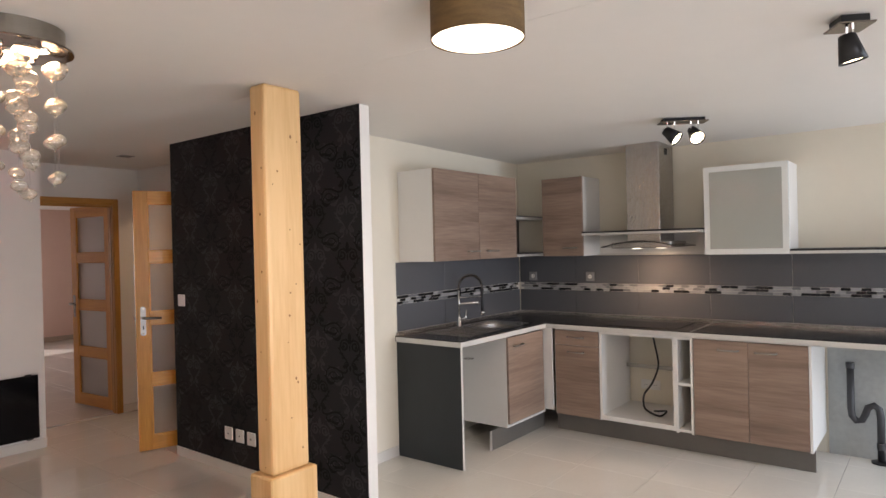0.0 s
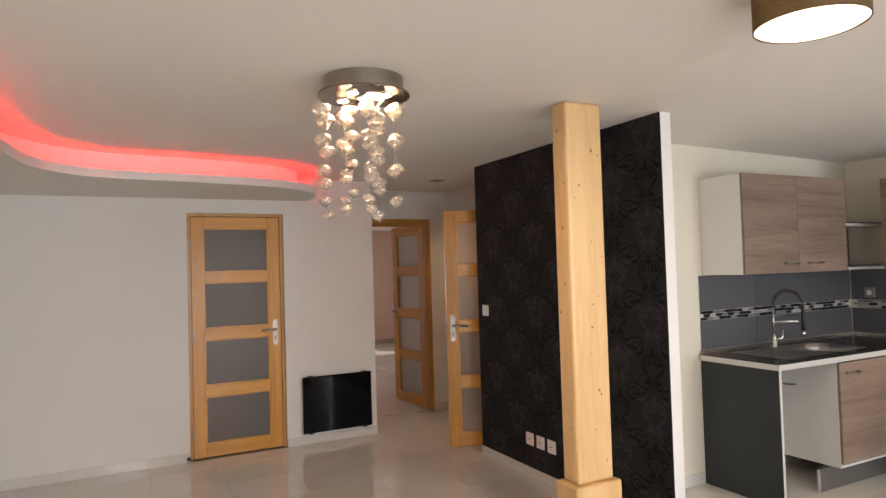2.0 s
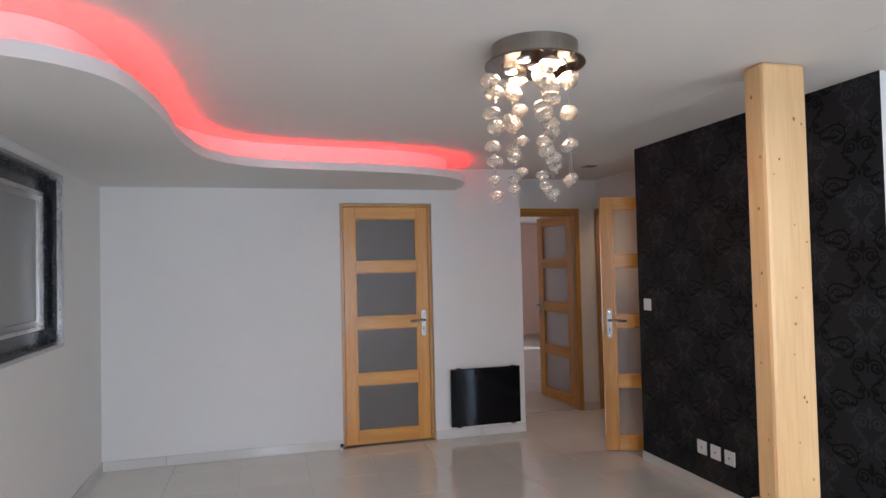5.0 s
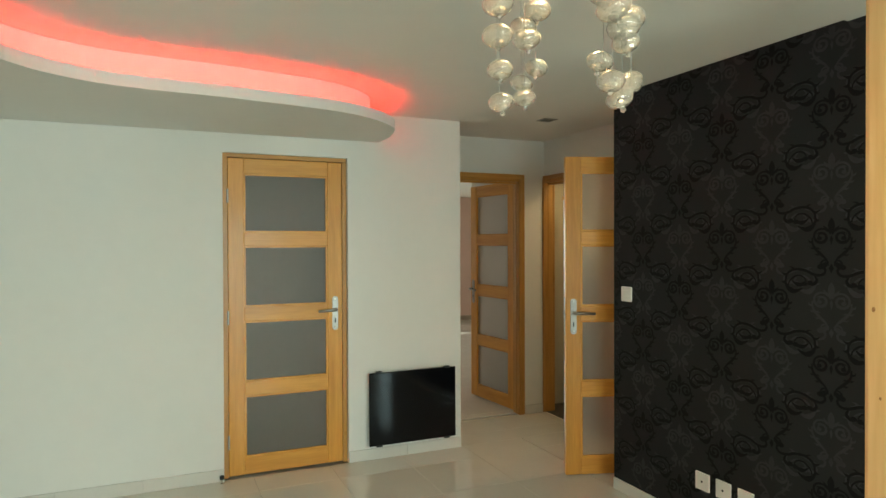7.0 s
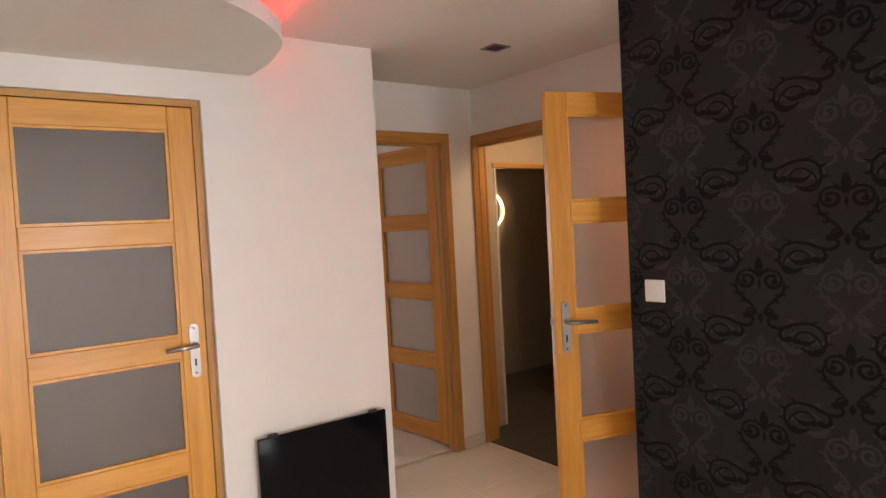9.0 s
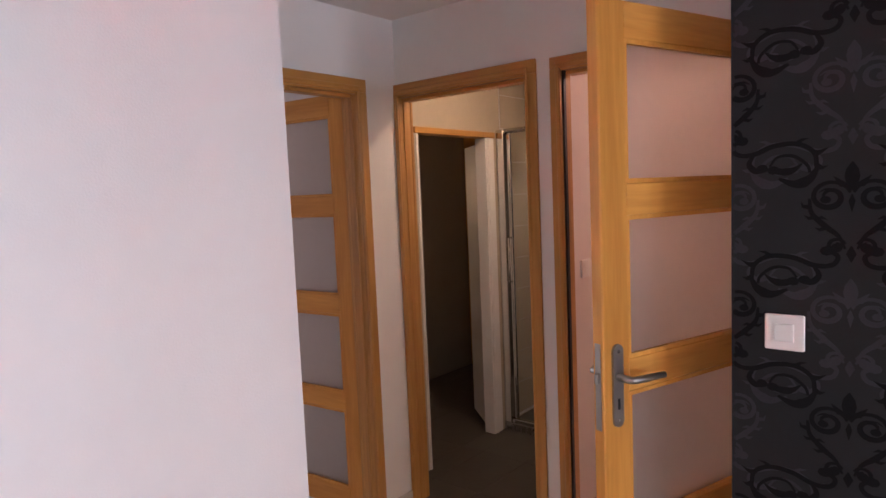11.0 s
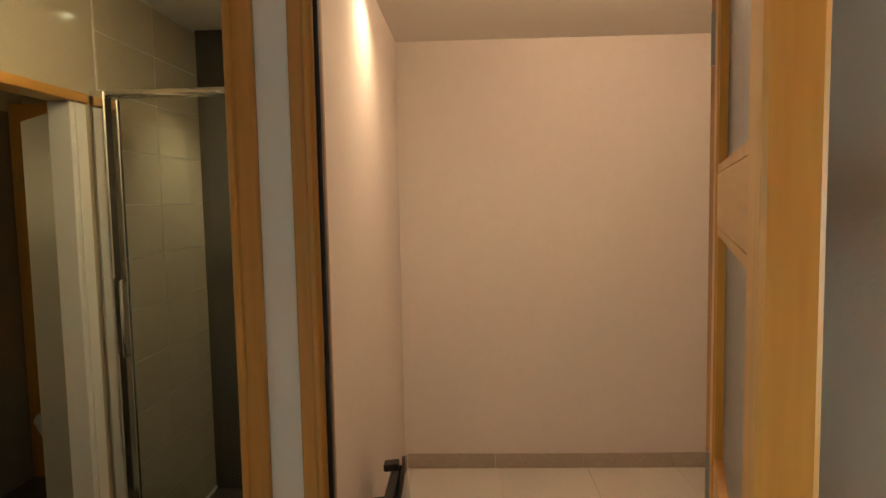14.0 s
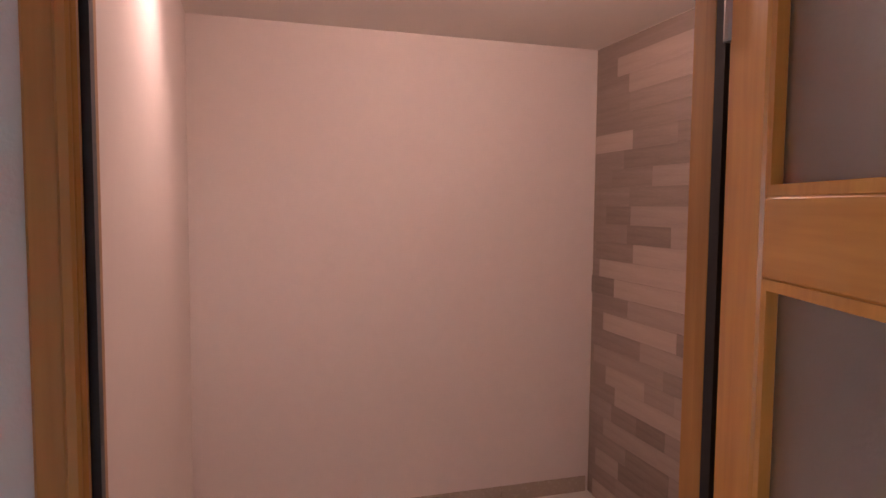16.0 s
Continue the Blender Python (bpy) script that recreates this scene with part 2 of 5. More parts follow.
def part(name, bm, mat, parent=None, label="", smooth=False):
    ob = new(name, mesh_of(bm, name, mat))
    if smooth:
        for p in ob.data.polygons:
            p.use_smooth = True
    if parent:
        ob.parent = parent
    if label:
        ob["label"] = label
    return ob


def thing(name, x=0, y=0, z=0, label="", category="", group="", rz=0, kind=""):
    ob = new(name)
    ob.empty_display_size = 0.05
    ob.matrix_world = pose(x, y, z, 0, 0, rz)
    return tagged(ob, label, category, group, kind)


def add_box(bm, x0, y0, z0, x1, y1, z1, bevel=0.0, segments=1):
    m = Matrix.LocRotScale(((x0 + x1) / 2, (y0 + y1) / 2, (z0 + z1) / 2), None, (x1 - x0, y1 - y0, z1 - z0))
    got = bmesh.ops.create_cube(bm, size=1, matrix=m)["verts"]
    if bevel:
        edges = list({e for v in got for e in v.link_edges})
        bmesh.ops.bevel(bm, geom=edges, offset=bevel, segments=segments, affect="EDGES", profile=0.5)
    return bm


def box(x0, y0, z0, x1, y1, z1, bevel=0.0, segments=1):
    return add_box(bmesh.new(), x0, y0, z0, x1, y1, z1, bevel, segments)


def boxes(*rows, bevel=0.0):
    bm = bmesh.new()
    for r in rows:
        add_box(bm, *r, bevel=bevel)
    return bm


def add_tube(bm, points, radius, sides=10, cap=True):
    """A round bar along the points."""
    pts = [Vector(p) for p in points]
    radii = radius if isinstance(radius, (list, tuple)) else [radius] * len(pts)
    rings, ref = [], None
    for i, p in enumerate(pts):
        d = (pts[min(i + 1, len(pts) - 1)] - pts[max(i - 1, 0)]).normalized()
        if ref is None:
            ref = Vector((0, 0, 1)) if abs(d.z) < 0.9 else Vector((1, 0, 0))
        u = (ref - ref.dot(d) * d).normalized()
        ref = u
        v = d.cross(u)
        rings.append([bm.verts.new(p + radii[i] * (math.cos(2 * math.pi * k / sides) * u + math.sin(2 * math.pi * k / sides) * v)) for k in range(sides)])
    for a, b in zip(rings, rings[1:]):
        for k in range(sides):
            bm.faces.new((a[k], a[(k + 1) % sides], b[(k + 1) % sides], b[k]))
    if cap:
        bm.faces.new(rings[0][::-1])
        bm.faces.new(rings[-1])
    return bm


def tube(points, radius, sides=10, cap=True):
    return add_tube(bmesh.new(), points, radius, sides, cap)


def lathe(profile, sides=32, cap=False):
    """A turned shape round z from rows of (radius, height)."""
    bm = bmesh.new()
    rings = [[bm.verts.new((r * math.cos(2 * math.pi * k / sides), r * math.sin(2 * math.pi * k / sides), z)) for k in range(sides)] for r, z in profile]
    for a, b in zip(rings, rings[1:]):
        for k in range(sides):
            bm.faces.new((a[k], a[(k + 1) % sides], b[(k + 1) % sides], b[k]))
    if cap:
        bm.faces.new(rings[0][::-1])
        bm.faces.new(rings[-1])
    bmesh.ops.recalc_face_normals(bm, faces=bm.faces)
    return bm


def structure(name, bm, mat, label, category):
    return tagged(part(name, bm, mat), label, category, kind="structure")


# ---- the building ----
H = 2.40
floor = structure("floor", boxes((-0.97, -1.45, -0.12, 6.62, 13.6, -0.012)), GROUT, "glossy cream tiled floor with fine joints", "floor")
structure("ceiling", boxes((-0.97, -1.45, H, 6.62, 13.6, H + 0.1)), CEIL, "smooth warm white painted ceiling", "ceiling")
bm = bmesh.new()
ends = [[bm.verts.new((x, y, z)) for x, z in ((2.70, 2.399), (5.936, 2.335), (5.936, 2.41), (2.70, 2.41))] for y in (-1.3, 3.83)]
for k in range(4):
    bm.faces.new((ends[0][k], ends[0][(k + 1) % 4], ends[1][(k + 1) % 4], ends[1][k]))
bm.faces.new(ends[0])
bm.faces.new(ends[1][::-1])
bmesh.ops.recalc_face_normals(bm, faces=bm.faces)
structure("ceiling_kitchen", bm, CEIL, "smooth white kitchen ceiling falling slightly to the wall", "ceiling")
structure("wall_north", boxes((-0.97, 6.39, 0, 1.03, 6.52, H), (1.84, 6.39, 0, 2.69, 6.52, H), (1.03, 6.39, 2.085, 1.84, 6.52, H)), PAINT, "white painted wall with a glazed wooden door", "wall")
structure("wall_west", boxes((-0.97, -1.45, 0, -0.82, 4.0, H), (-0.97, 5.35, 0, -0.82, 6.39, H), (-0.97, 4.0, 0, -0.82, 5.35, 1.10), (-0.97, 4.0, 2.12, -0.82, 5.35, H)), PAINT, "white painted wall with a black window recess", "wall")
structure("wall_south", boxes((-0.82, -1.45, 0, 0.2, -1.3, H), (1.05, -1.45, 0, 1.75, -1.3, H), (2.6, -1.45, 0, 4.5, -1.3, H), (5.85, -1.45, 0, 6.09, -1.3, H), (0.2, -1.45, 2.15, 1.05, -1.3, H), (1.75, -1.45, 2.15, 2.6, -1.3, H), (4.5, -1.45, 2.15, 5.85, -1.3, H), (4.5, -1.45, 0, 5.85, -1.3, 0.05), (0.2, -1.45, 0, 1.05, -1.3, 0.05), (1.75, -1.45, 0, 2.6, -1.3, 0.05)), PAINT, "white painted outer wall with three window openings", "wall")
structure("wall_east", boxes((5.936, -1.3, 0, 6.09, 3.83, H)), CREAM, "cream painted kitchen wall", "wall")
structure("wall_kitchen", boxes((3.28, 3.83, 0, 6.25, 4.13, H)), CREAM, "cream painted wall behind the sink", "wall")
partition = structure("wall_partition", boxes((3.204, 3.21, 0, 3.28, 5.28, H)), PAINT, "partition wall with black damask wallpaper and white end", "wall")
structure("wall_return", boxes((3.28, 5.20, 0, 3.788, 5.28, H)), PAINT, "white painted wall behind the open door", "wall")
structure("wall_hall_east", boxes((3.788, 5.20, 0, 3.87, 5.318, H), (3.788, 6.081, 0, 3.87, 6.221, H), (3.788, 6.957, 0, 3.87, 7.045, H), (3.788, 5.318, 2.052, 3.87, 6.081, H), (3.788, 6.221, 2.052, 3.87, 6.957, H)), PAINT, "white painted hall wall with two doorways", "wall")
structure("wall_hall_north", boxes((2.61, 6.965, 0, 2.80, 7.045, H), (3.535, 6.965, 0, 3.788, 7.045, H), (2.80, 6.965, 2.052, 3.535, 7.045, H)), PAINT, "white painted hall wall with one doorway", "wall")
structure("wall_hall_west", boxes((2.61, 6.52, 0, 2.69, 6.965, H)), PAINT, "white painted hall side wall", "wall")
# small room behind the open door
structure("wall_closet_east", boxes((6.17, 4.13, 0, 6.25, 6.17, H)), PINKP, "pale painted end wall of the small room", "wall")
structure("wall_closet_north", boxes((3.87, 6.17, 0, 6.25, 6.22, H)), PINKP, "pale painted side wall lit by a spotlight", "wall")
# bathroom
structure("wall_bath_inner", boxes((3.87, 7.14, 0, 4.115, 7.21, H), (4.855, 7.14, 0, 6.17, 7.21, H), (4.115, 7.14, 1.935, 4.855, 7.21, H)), BATHTILE, "beige tiled bathroom wall with a doorway", "wall")
structure("wall_bath_east", boxes((6.17, 6.22, 0, 6.25, 8.29, H)), BATHTILE, "beige tiled bathroom end wall", "wall")
structure("wall_bath_north", boxes((3.788, 8.29, 0, 6.25, 8.40, 2.06)), GREYWALL, "grey tiled bathroom wall", "wall")
structure("wall_bath_north_top", boxes((3.788, 8.29, 2.06, 6.25, 8.40, H)), CREAM, "cream painted strip above the grey tiles", "wall")
structure("wall_bath_west", boxes((3.788, 7.045, 0, 3.87, 8.29, H)), PAINT, "white wall between bathroom and bedroom", "wall")
structure("shower_wall", boxes((5.82, 6.22, 0, 5.90, 7.14, H)), DARKTILE, "dark tiled back wall of the shower", "wall")
# bedroom beyond the hall
structure("wall_bedroom_west", boxes((1.80, 6.52, 0, 1.90, 13.4, H)), BEDPINK, "pale pink painted bedroom wall", "wall")
structure("wall_bedroom_south", boxes((1.90, 6.95, 0, 2.61, 7.045, H)), BEDPINK, "pale pink painted bedroom wall beside the hall", "wall")
structure("wall_bedroom_east", boxes((6.50, 8.29, 0, 6.62, 13.4, H), (6.25, 8.29, 0, 6.50, 8.40, H)), BEDPINK, "pale pink painted bedroom end wall", "wall")
structure("wall_bedroom_north", boxes((1.80, 13.4, 0, 2.0, 13.55, H), (3.9, 13.4, 0, 6.62, 13.55, H), (2.0, 13.4, 0, 3.9, 13.55, 0.45), (2.0, 13.4, 2.15, 3.9, 13.55, H)), BEDPINK, "pale pink painted bedroom wall with a window opening", "wall")
# cupboard behind the closed door
structure("wall_cupboard", boxes((0.7, 6.52, 0, 0.8, 7.6, H), (0.8, 7.5, 0, 1.8, 7.6, H)), PAINT, "plain cupboard walls behind the closed door", "wall")

# ---- ceiling cove with its light strip ----
def smooth_path(ctrl, n=8):
    """A Catmull-Rom curve through the control points."""
    pts = [Vector(p) for p in ctrl]
    pts = [2 * pts[0] - pts[1]] + pts + [2 * pts[-1] - pts[-2]]
    out = []
    for i in range(1, len(pts) - 2):
        a, b, c, d = pts[i - 1:i + 3]
        for k in range(n):
            t = k / n
            out.append(0.5 * (2 * b + (c - a) * t + (2 * a - 5 * b + 4 * c - d) * t * t + (3 * b - a - 3 * c + d) * t ** 3))
    out.append(pts[-2])
    return out


def inset(path, d):
    """The path moved d to the left of its run."""
    out = []
    for i, p in enumerate(path):
        t = (path[min(i + 1, len(path) - 1)] - path[max(i - 1, 0)]).normalized()
        out.append(p + d * Vector((-t.y, t.x)))
    return out


def slab(path, back, z0, z1):
    """A flat slab between a wavy front edge and a back edge of as many points."""
    bm = bmesh.new()
    rows = [[bm.verts.new((p.x, p.y, z)) for p in line] for line, z in ((path, z0), (path, z1), (back, z1), (back, z0))]
    for a, b in zip(rows, rows[1:] + rows[:1]):
        for k in range(len(path) - 1):
            bm.faces.new((a[k], a[k + 1], b[k + 1], b[k]))
    bm.faces.new([r[0] for r in rows])
    bm.faces.new([r[-1] for r in rows][::-1])
    bmesh.ops.recalc_face_normals(bm, faces=bm.faces)
    return bm


COVE = smooth_path([(2.06, 6.385), (2.05, 6.10), (1.95, 5.78), (1.62, 5.50), (1.07, 5.37), (0.42, 5.28), (0.10, 4.98), (0.0, 4.45), (-0.01, 3.95), (-0.07, 3.46), (-0.20, 3.25), (-0.40, 3.15), (-0.815, 3.05)], 7)
cove_in = inset(COVE, -0.15)
cove = structure("ceiling_cove", slab(COVE, inset(COVE, -0.02), 2.205, 2.222), PAINT, "white wavy dropped ceiling with lit edge", "ceiling cove")
part("lip", slab(COVE, inset(COVE, -0.016), 2.222, 2.264), PAINT, cove)
part("cove_back", slab(cove_in, inset(COVE, -0.165), 2.222, 2.398), PAINT, cove)
bm = bmesh.new()
va = [bm.verts.new((p.x, p.y, 2.2215)) for p in inset(COVE, -0.02)]
bm.faces.new(va + [bm.verts.new((-0.815, 6.385, 2.2215))])
got = bmesh.ops.extrude_face_region(bm, geom=list(bm.faces))["geom"]
bmesh.ops.translate(bm, verts=[g for g in got if isinstance(g, bmesh.types.BMVert)], vec=(0, 0, -0.0163))
bmesh.ops.recalc_face_normals(bm, faces=bm.faces)
bmesh.ops.triangulate(bm, faces=[f for f in bm.faces if len(f.verts) > 4])
part("cove_field", bm, PAINT, cove)
led = tagged(part("led_strip", slab(inset(COVE, -0.035), inset(COVE, -0.047), 2.226, 2.232), LEDRED), "red glowing light strip lying in the ceiling cove", "led strip")

# ---- doors ----
PANES = [(0.11, 0.51), (0.60, 0.992), (1.085, 1.479), (1.567, 1.947)]


def stadium(cx, y0, y1, z0, z1, r, n=10):
    """An upright plate with half-round ends."""
    bm = bmesh.new()
    rim = [(cx + r * math.cos(math.pi * k / n), z1 - r + r * math.sin(math.pi * k / n)) for k in range(n + 1)]
    rim += [(cx - r * math.cos(math.pi * k / n), z0 + r - r * math.sin(math.pi * k / n)) for k in range(n + 1)]
    a, b = [bm.verts.new((x, y0, z)) for x, z in rim], [bm.verts.new((x, y1, z)) for x, z in rim]
    for k in range(len(rim)):
        bm.faces.new((a[k], a[(k + 1) % len(rim)], b[(k + 1) % len(rim)], b[k]))
    bm.faces.new(a)
    bm.faces.new(b[::-1])
    bmesh.ops.recalc_face_normals(bm, faces=bm.faces)
    return bm


def door_leaf(name, x, y, rz, label, flip=1, width=0.745, height=2.045, lever=True):
    """A glazed leaf hinged at its origin, running along +x, its thickness along y."""
    t = 0.04
    d = thing(name, x, y, 0.01, label, "door", "glazed doors", rz)
    st = 0.10
    for a, b in ((0, st), (width - st, width)):
        part("stile", box(a, 0, 0, b, t, height, 0.004), PINE, d)
    zs = [0.0] + [v for p in PANES for v in p] + [height]
    for k in range(0, len(zs), 2):
        part("rail", box(st, 0.002, zs[k], width - st, t - 0.002, zs[k + 1], 0.003), PINE_X, d)
    for a, b in PANES:
        part("pane", box(st - 0.004, 0.016, a - 0.004, width - st + 0.004, 0.024, b + 0.004), FROST, d, "frosted glass pane")
        for y0, y1 in ((0.003, 0.016), (0.024, 0.037)):
            bm = boxes((st, y0, a, st + 0.012, y1, b), (width - st - 0.012, y0, a, width - st, y1, b), (st + 0.012, y0, a, width - st - 0.012, y1, a + 0.012), (st + 0.012, y0, b - 0.012, width - st - 0.012, y1, b))
            part("glazing_bead", bm, PINE, d)
    hx = width - 0.05
    for side, yy in ((-1, 0.0), (1, t)):
        s0, s1 = sorted((yy, yy + side * 0.006))
        plate = part("handle_plate", stadium(hx, s0, s1, 0.905, 1.135, 0.020), NICKEL, d, "satin metal handle plate")
        bm = tube([(hx, yy + side * 0.004, 1.045), (hx, yy + side * 0.05, 1.045), (hx - 0.012, yy + side * 0.056, 1.045), (hx - 0.125, yy + side * 0.056, 1.04)], [0.011, 0.010, 0.010, 0.009], 12)
        part("lever", bm, NICKEL, plate, "satin metal lever", True)
        for zz in (0.925, 1.115):
            part("screw", tube([(hx, yy + side * 0.006, zz), (hx, yy + side * 0.0075, zz)], 0.004, 8), CHROME, plate)
        part("keyhole", box(hx - 0.004, min(yy + side * 0.006, yy + side * 0.0072), 0.955, hx + 0.004, max(yy + side * 0.006, yy + side * 0.0072), 0.985), BLACKPL, plate)
    part("lock_face", box(width - 0.0005, 0.010, 0.90, width + 0.0015, 0.030, 1.14), NICKEL, d)
    part("latch", box(width, 0.014, 1.03, width + 0.012, 0.026, 1.06, 0.003), NICKEL, d)
    for z in (0.22, 1.02, 1.80):
        part("hinge", lathe([(0.007, z - 0.045), (0.007, z + 0.045)], 10, True), NICKEL, d)
    return d


def casing(name, opening, wall, face, back, axis, label, head=2.052, w=0.058, seal=True, back_trim=True):
    """Wooden casing and lining round an opening in a wall; axis is the wall's run."""
    d = thing(name, label=label, category="door frame", kind="structure")
    a0, a1 = opening

    def bx(u0, v0, z0, u1, v1, z1, bev=0.003):
        if axis == "x":
            return box(u0, min(v0, v1), z0, u1, max(v0, v1), z1, bev)
        return box(min(v0, v1), u0, z0, max(v0, v1), u1, z1, bev)
    hm = FRAMEW_X if axis == "x" else FRAMEW_Y
    sgn = -1 if back > face else 1
    for v, s in ((face, sgn), (back, -sgn))[:2 if back_trim else 1]:
        part("casing_side", bx(a0 - w + 0.012, v, 0.002, a0 + 0.012, v + s * 0.014, head - 0.012), FRAMEW, d)
        part("casing_side", bx(a1 - 0.012, v, 0.002, a1 + w - 0.012, v + s * 0.014, head - 0.012), FRAMEW, d)
        part("casing_head", bx(a0 - w + 0.012, v, head - 0.012, a1 + w - 0.012, v + s * 0.014, head + w - 0.012), hm, d)
        part("moulding", bx(a0 - 0.006, v + s * 0.0142, 0.002, a0 + 0.008, v + s * 0.021, head), FRAMEW, d)
        part("moulding", bx(a1 - 0.008, v + s * 0.0142, 0.002, a1 + 0.006, v + s * 0.021, head), FRAMEW, d)
        part("moulding", bx(a0 - 0.006, v + s * 0.0142, head, a1 + 0.006, v + s * 0.021, head + 0.014), hm, d)
    part("lining", bx(a0, face, 0.002, a0 + 0.010, back, head - 0.0185), FRAMEW, d)
    part("lining", bx(a1 - 0.010, face, 0.002, a1, back, head - 0.0185), FRAMEW, d)
    part("lining_head", bx(a0, face, head - 0.018, a1, back, head), hm, d)
    mid = face + (back - face) * 0.08
    m2 = mid + (back - face) * 0.22
    if seal:
        part("seal", bx(a0 + 0.0102, mid, 0.002, a0 + 0.019, m2, head - 0.019, 0), BLACKPL, d, "black rubber seal")
        part("seal", bx(a1 - 0.019, mid, 0.002, a1 - 0.0102, m2, head - 0.019, 0), BLACKPL, d, "black rubber seal")
    part("stop", bx(a0 + 0.0102, m2 + 0.002, 0.002, a0 + 0.017, m2 + (back - face) * 0.3, head - 0.019, 0.002), FRAMEW, d)
    part("stop", bx(a1 - 0.017, m2 + 0.002, 0.002, a1 - 0.0102, m2 + (back - face) * 0.3, head - 0.019, 0.002), FRAMEW, d)
    part("stop_head", bx(a0 + 0.018, m2 + 0.002, head - 0.034, a1 - 0.018, back, head - 0.0185, 0.002), hm, d)
    return d


# closed door in the white wall, in a shallow reveal
door_leaf("door_1", 1.062, 6.42, 0, "closed varnished pine door with four frosted panes")
fr = thing("door_frame_1", label="thin stained wood frame round the closed door", category="door frame", kind="structure")
part("jamb", box(1.031, 6.418, 0.002, 1.060, 6.515, 2.058), FRAMEW, fr)
part("jamb", box(1.809, 6.418, 0.002, 1.838, 6.515, 2.058), FRAMEW, fr)
part("head", box(1.031, 6.418, 2.0585, 1.838, 6.515, 2.084), FRAMEW_X, fr)
casing("door_frame_2", (2.80, 3.535), None, 6.965, 7.045, "x", "stained wood casing round the bedroom doorway", seal=False)
door_leaf("door_2", 3.585, 7.07, 95, "varnished pine door with frosted panes standing open into the bedroom")
casing("door_frame_3", (6.221, 6.957), None, 3.788, 3.87, "y", "stained wood casing round the bathroom doorway", seal=False, w=0.055)
casing("door_frame_4", (5.318, 6.081), None, 3.788, 3.87, "y", "stained wood casing with black seal round the doorway", w=0.046, back_trim=False)
door_leaf("door_3", 3.759, 5.362, 161.5, "varnished pine door with frosted panes standing half open into the hall", width=0.742)

# ---- wooden post ----
post = thing("wooden_post", 2.565, 3.235, 0, "light spruce post with knots on a wider boxed foot", "post")
bm = box(0, 0, 0.43, 0.235, 0.125, H - 0.001, 0.018, 2)
part("shaft", bm, POSTW, post)
part("foot", box(-0.032, -0.03, 0.001, 0.262, 0.15, 0.43, 0.008), POSTW, post, "wider spruce foot casing")
rng = random.Random(4)
for k in range(22):
    z = 0.5 + 1.85 * k / 22 + rng.uniform(-0.06, 0.06)
    r = rng.uniform(0.003, 0.0065)
    if k % 3:
        m = pose(rng.uniform(0.03, 0.205), -0.0008, z, 90)
    else:
        m = pose(-0.0008, rng.uniform(0.03, 0.10), z, 90, 0, 90)
    bm = bmesh.new()
    bmesh.ops.create_circle(bm, cap_ends=True, segments=9, radius=r, matrix=m @ Matrix.Diagonal((1, rng.uniform(1.0, 1.7), 1, 1)))
    bmesh.ops.solidify(bm, geom=list(bm.faces), thickness=0.001)
    part("knot", bm, KNOT, post)

# ---- electric radiator ----
rad = thing("radiator", 1.972, 6.39, 0.105, "black glass panel heater mounted low on the white wall", "radiator")
part("panel", box(0, -0.055, 0, 0.652, -0.043, 0.505, 0.005, 2), BLACKGLASS, rad)
part("body", box(0.02, -0.042, 0.02, 0.632, -0.006, 0.485, 0.006), BLACKPL, rad)
for a in (0.05, 0.56):
    for b in (-0.008, 0.498):
        part("clip", box(a, -0.06, b, a + 0.045, -0.035, b + 0.016, 0.004), BLACKPL, rad)
part("wall_bracket", box(0.15, -0.0055, 0.12, 0.5, 0.0005, 0.42), BLACKPL, rad)

# ---- kitchen: wall units ----
XH, YS = 5.934, 3.828


def bar_handle(parent, x0, x1, y, z, axis="x"):
    pts = [(x0, y, z), (x0, y - 0.024, z), (x0 + 0.006, y - 0.028, z), (x1 - 0.006, y - 0.028, z), (x1, y - 0.024, z), (x1, y, z)]
    if axis == "y":
        pts = [(p[1], p[0], p[2]) for p in pts]
    bm = tube(pts, 0.0065, 8)
    return part("handle", bm, NICKEL, parent, "satin metal bar handle", True)


Z0, Z1 = 1.45, 2.13
wc = thing("wall_cabinet", 4.20, YS, Z0, "two-door wall cabinet with grey-brown oak fronts and white carcass", "cabinet")
part("body", box(0, -0.33, 0, 1.125, -0.001, Z1 - Z0, 0.001), WHITELAM, wc)
for k in (0, 1):
    dr = part("door", box(0.002 + 0.563 * k, -0.352, 0.001, 0.561 + 0.563 * k, -0.3305, Z1 - Z0, 0.0015), OAK, wc, "oak laminate door")
    bar_handle(dr, 0.40 if k == 0 else 0.66, 0.535 if k == 0 else 0.80, -0.352, 0.065)
ce = thing("corner_shelf", 5.33, YS, Z0, "low open corner shelf unit with black top edge", "shelf")
part("bottom", box(0, -0.27, 0, 0.602, -0.001, 0.022), EDGE, ce)
part("bottom_edge", box(0.0, -0.272, 0.0222, 0.602, -0.001, 0.030), BLACKPL, ce)
part("top", box(0, -0.27, 0.335, 0.602, -0.001, 0.357), EDGE, ce)
part("top_edge", box(0, -0.272, 0.3572, 0.602, -0.001, 0.365), BLACKPL, ce)
part("side", box(0.001, -0.268, 0.0302, 0.017, -0.001, 0.3348), WHITELAM, ce)
part("back", box(0.018, -0.008, 0.0302, 0.60, -0.001, 0.3348), PLINTH, ce)
sc = thing("wall_cabinet", XH, 2.985, Z0, "narrow wall cabinet with one oak front", "cabinet")
part("body", box(-0.33, 0, 0, -0.001, 0.385, Z1 - Z0 - 0.005, 0.001), WHITELAM, sc)
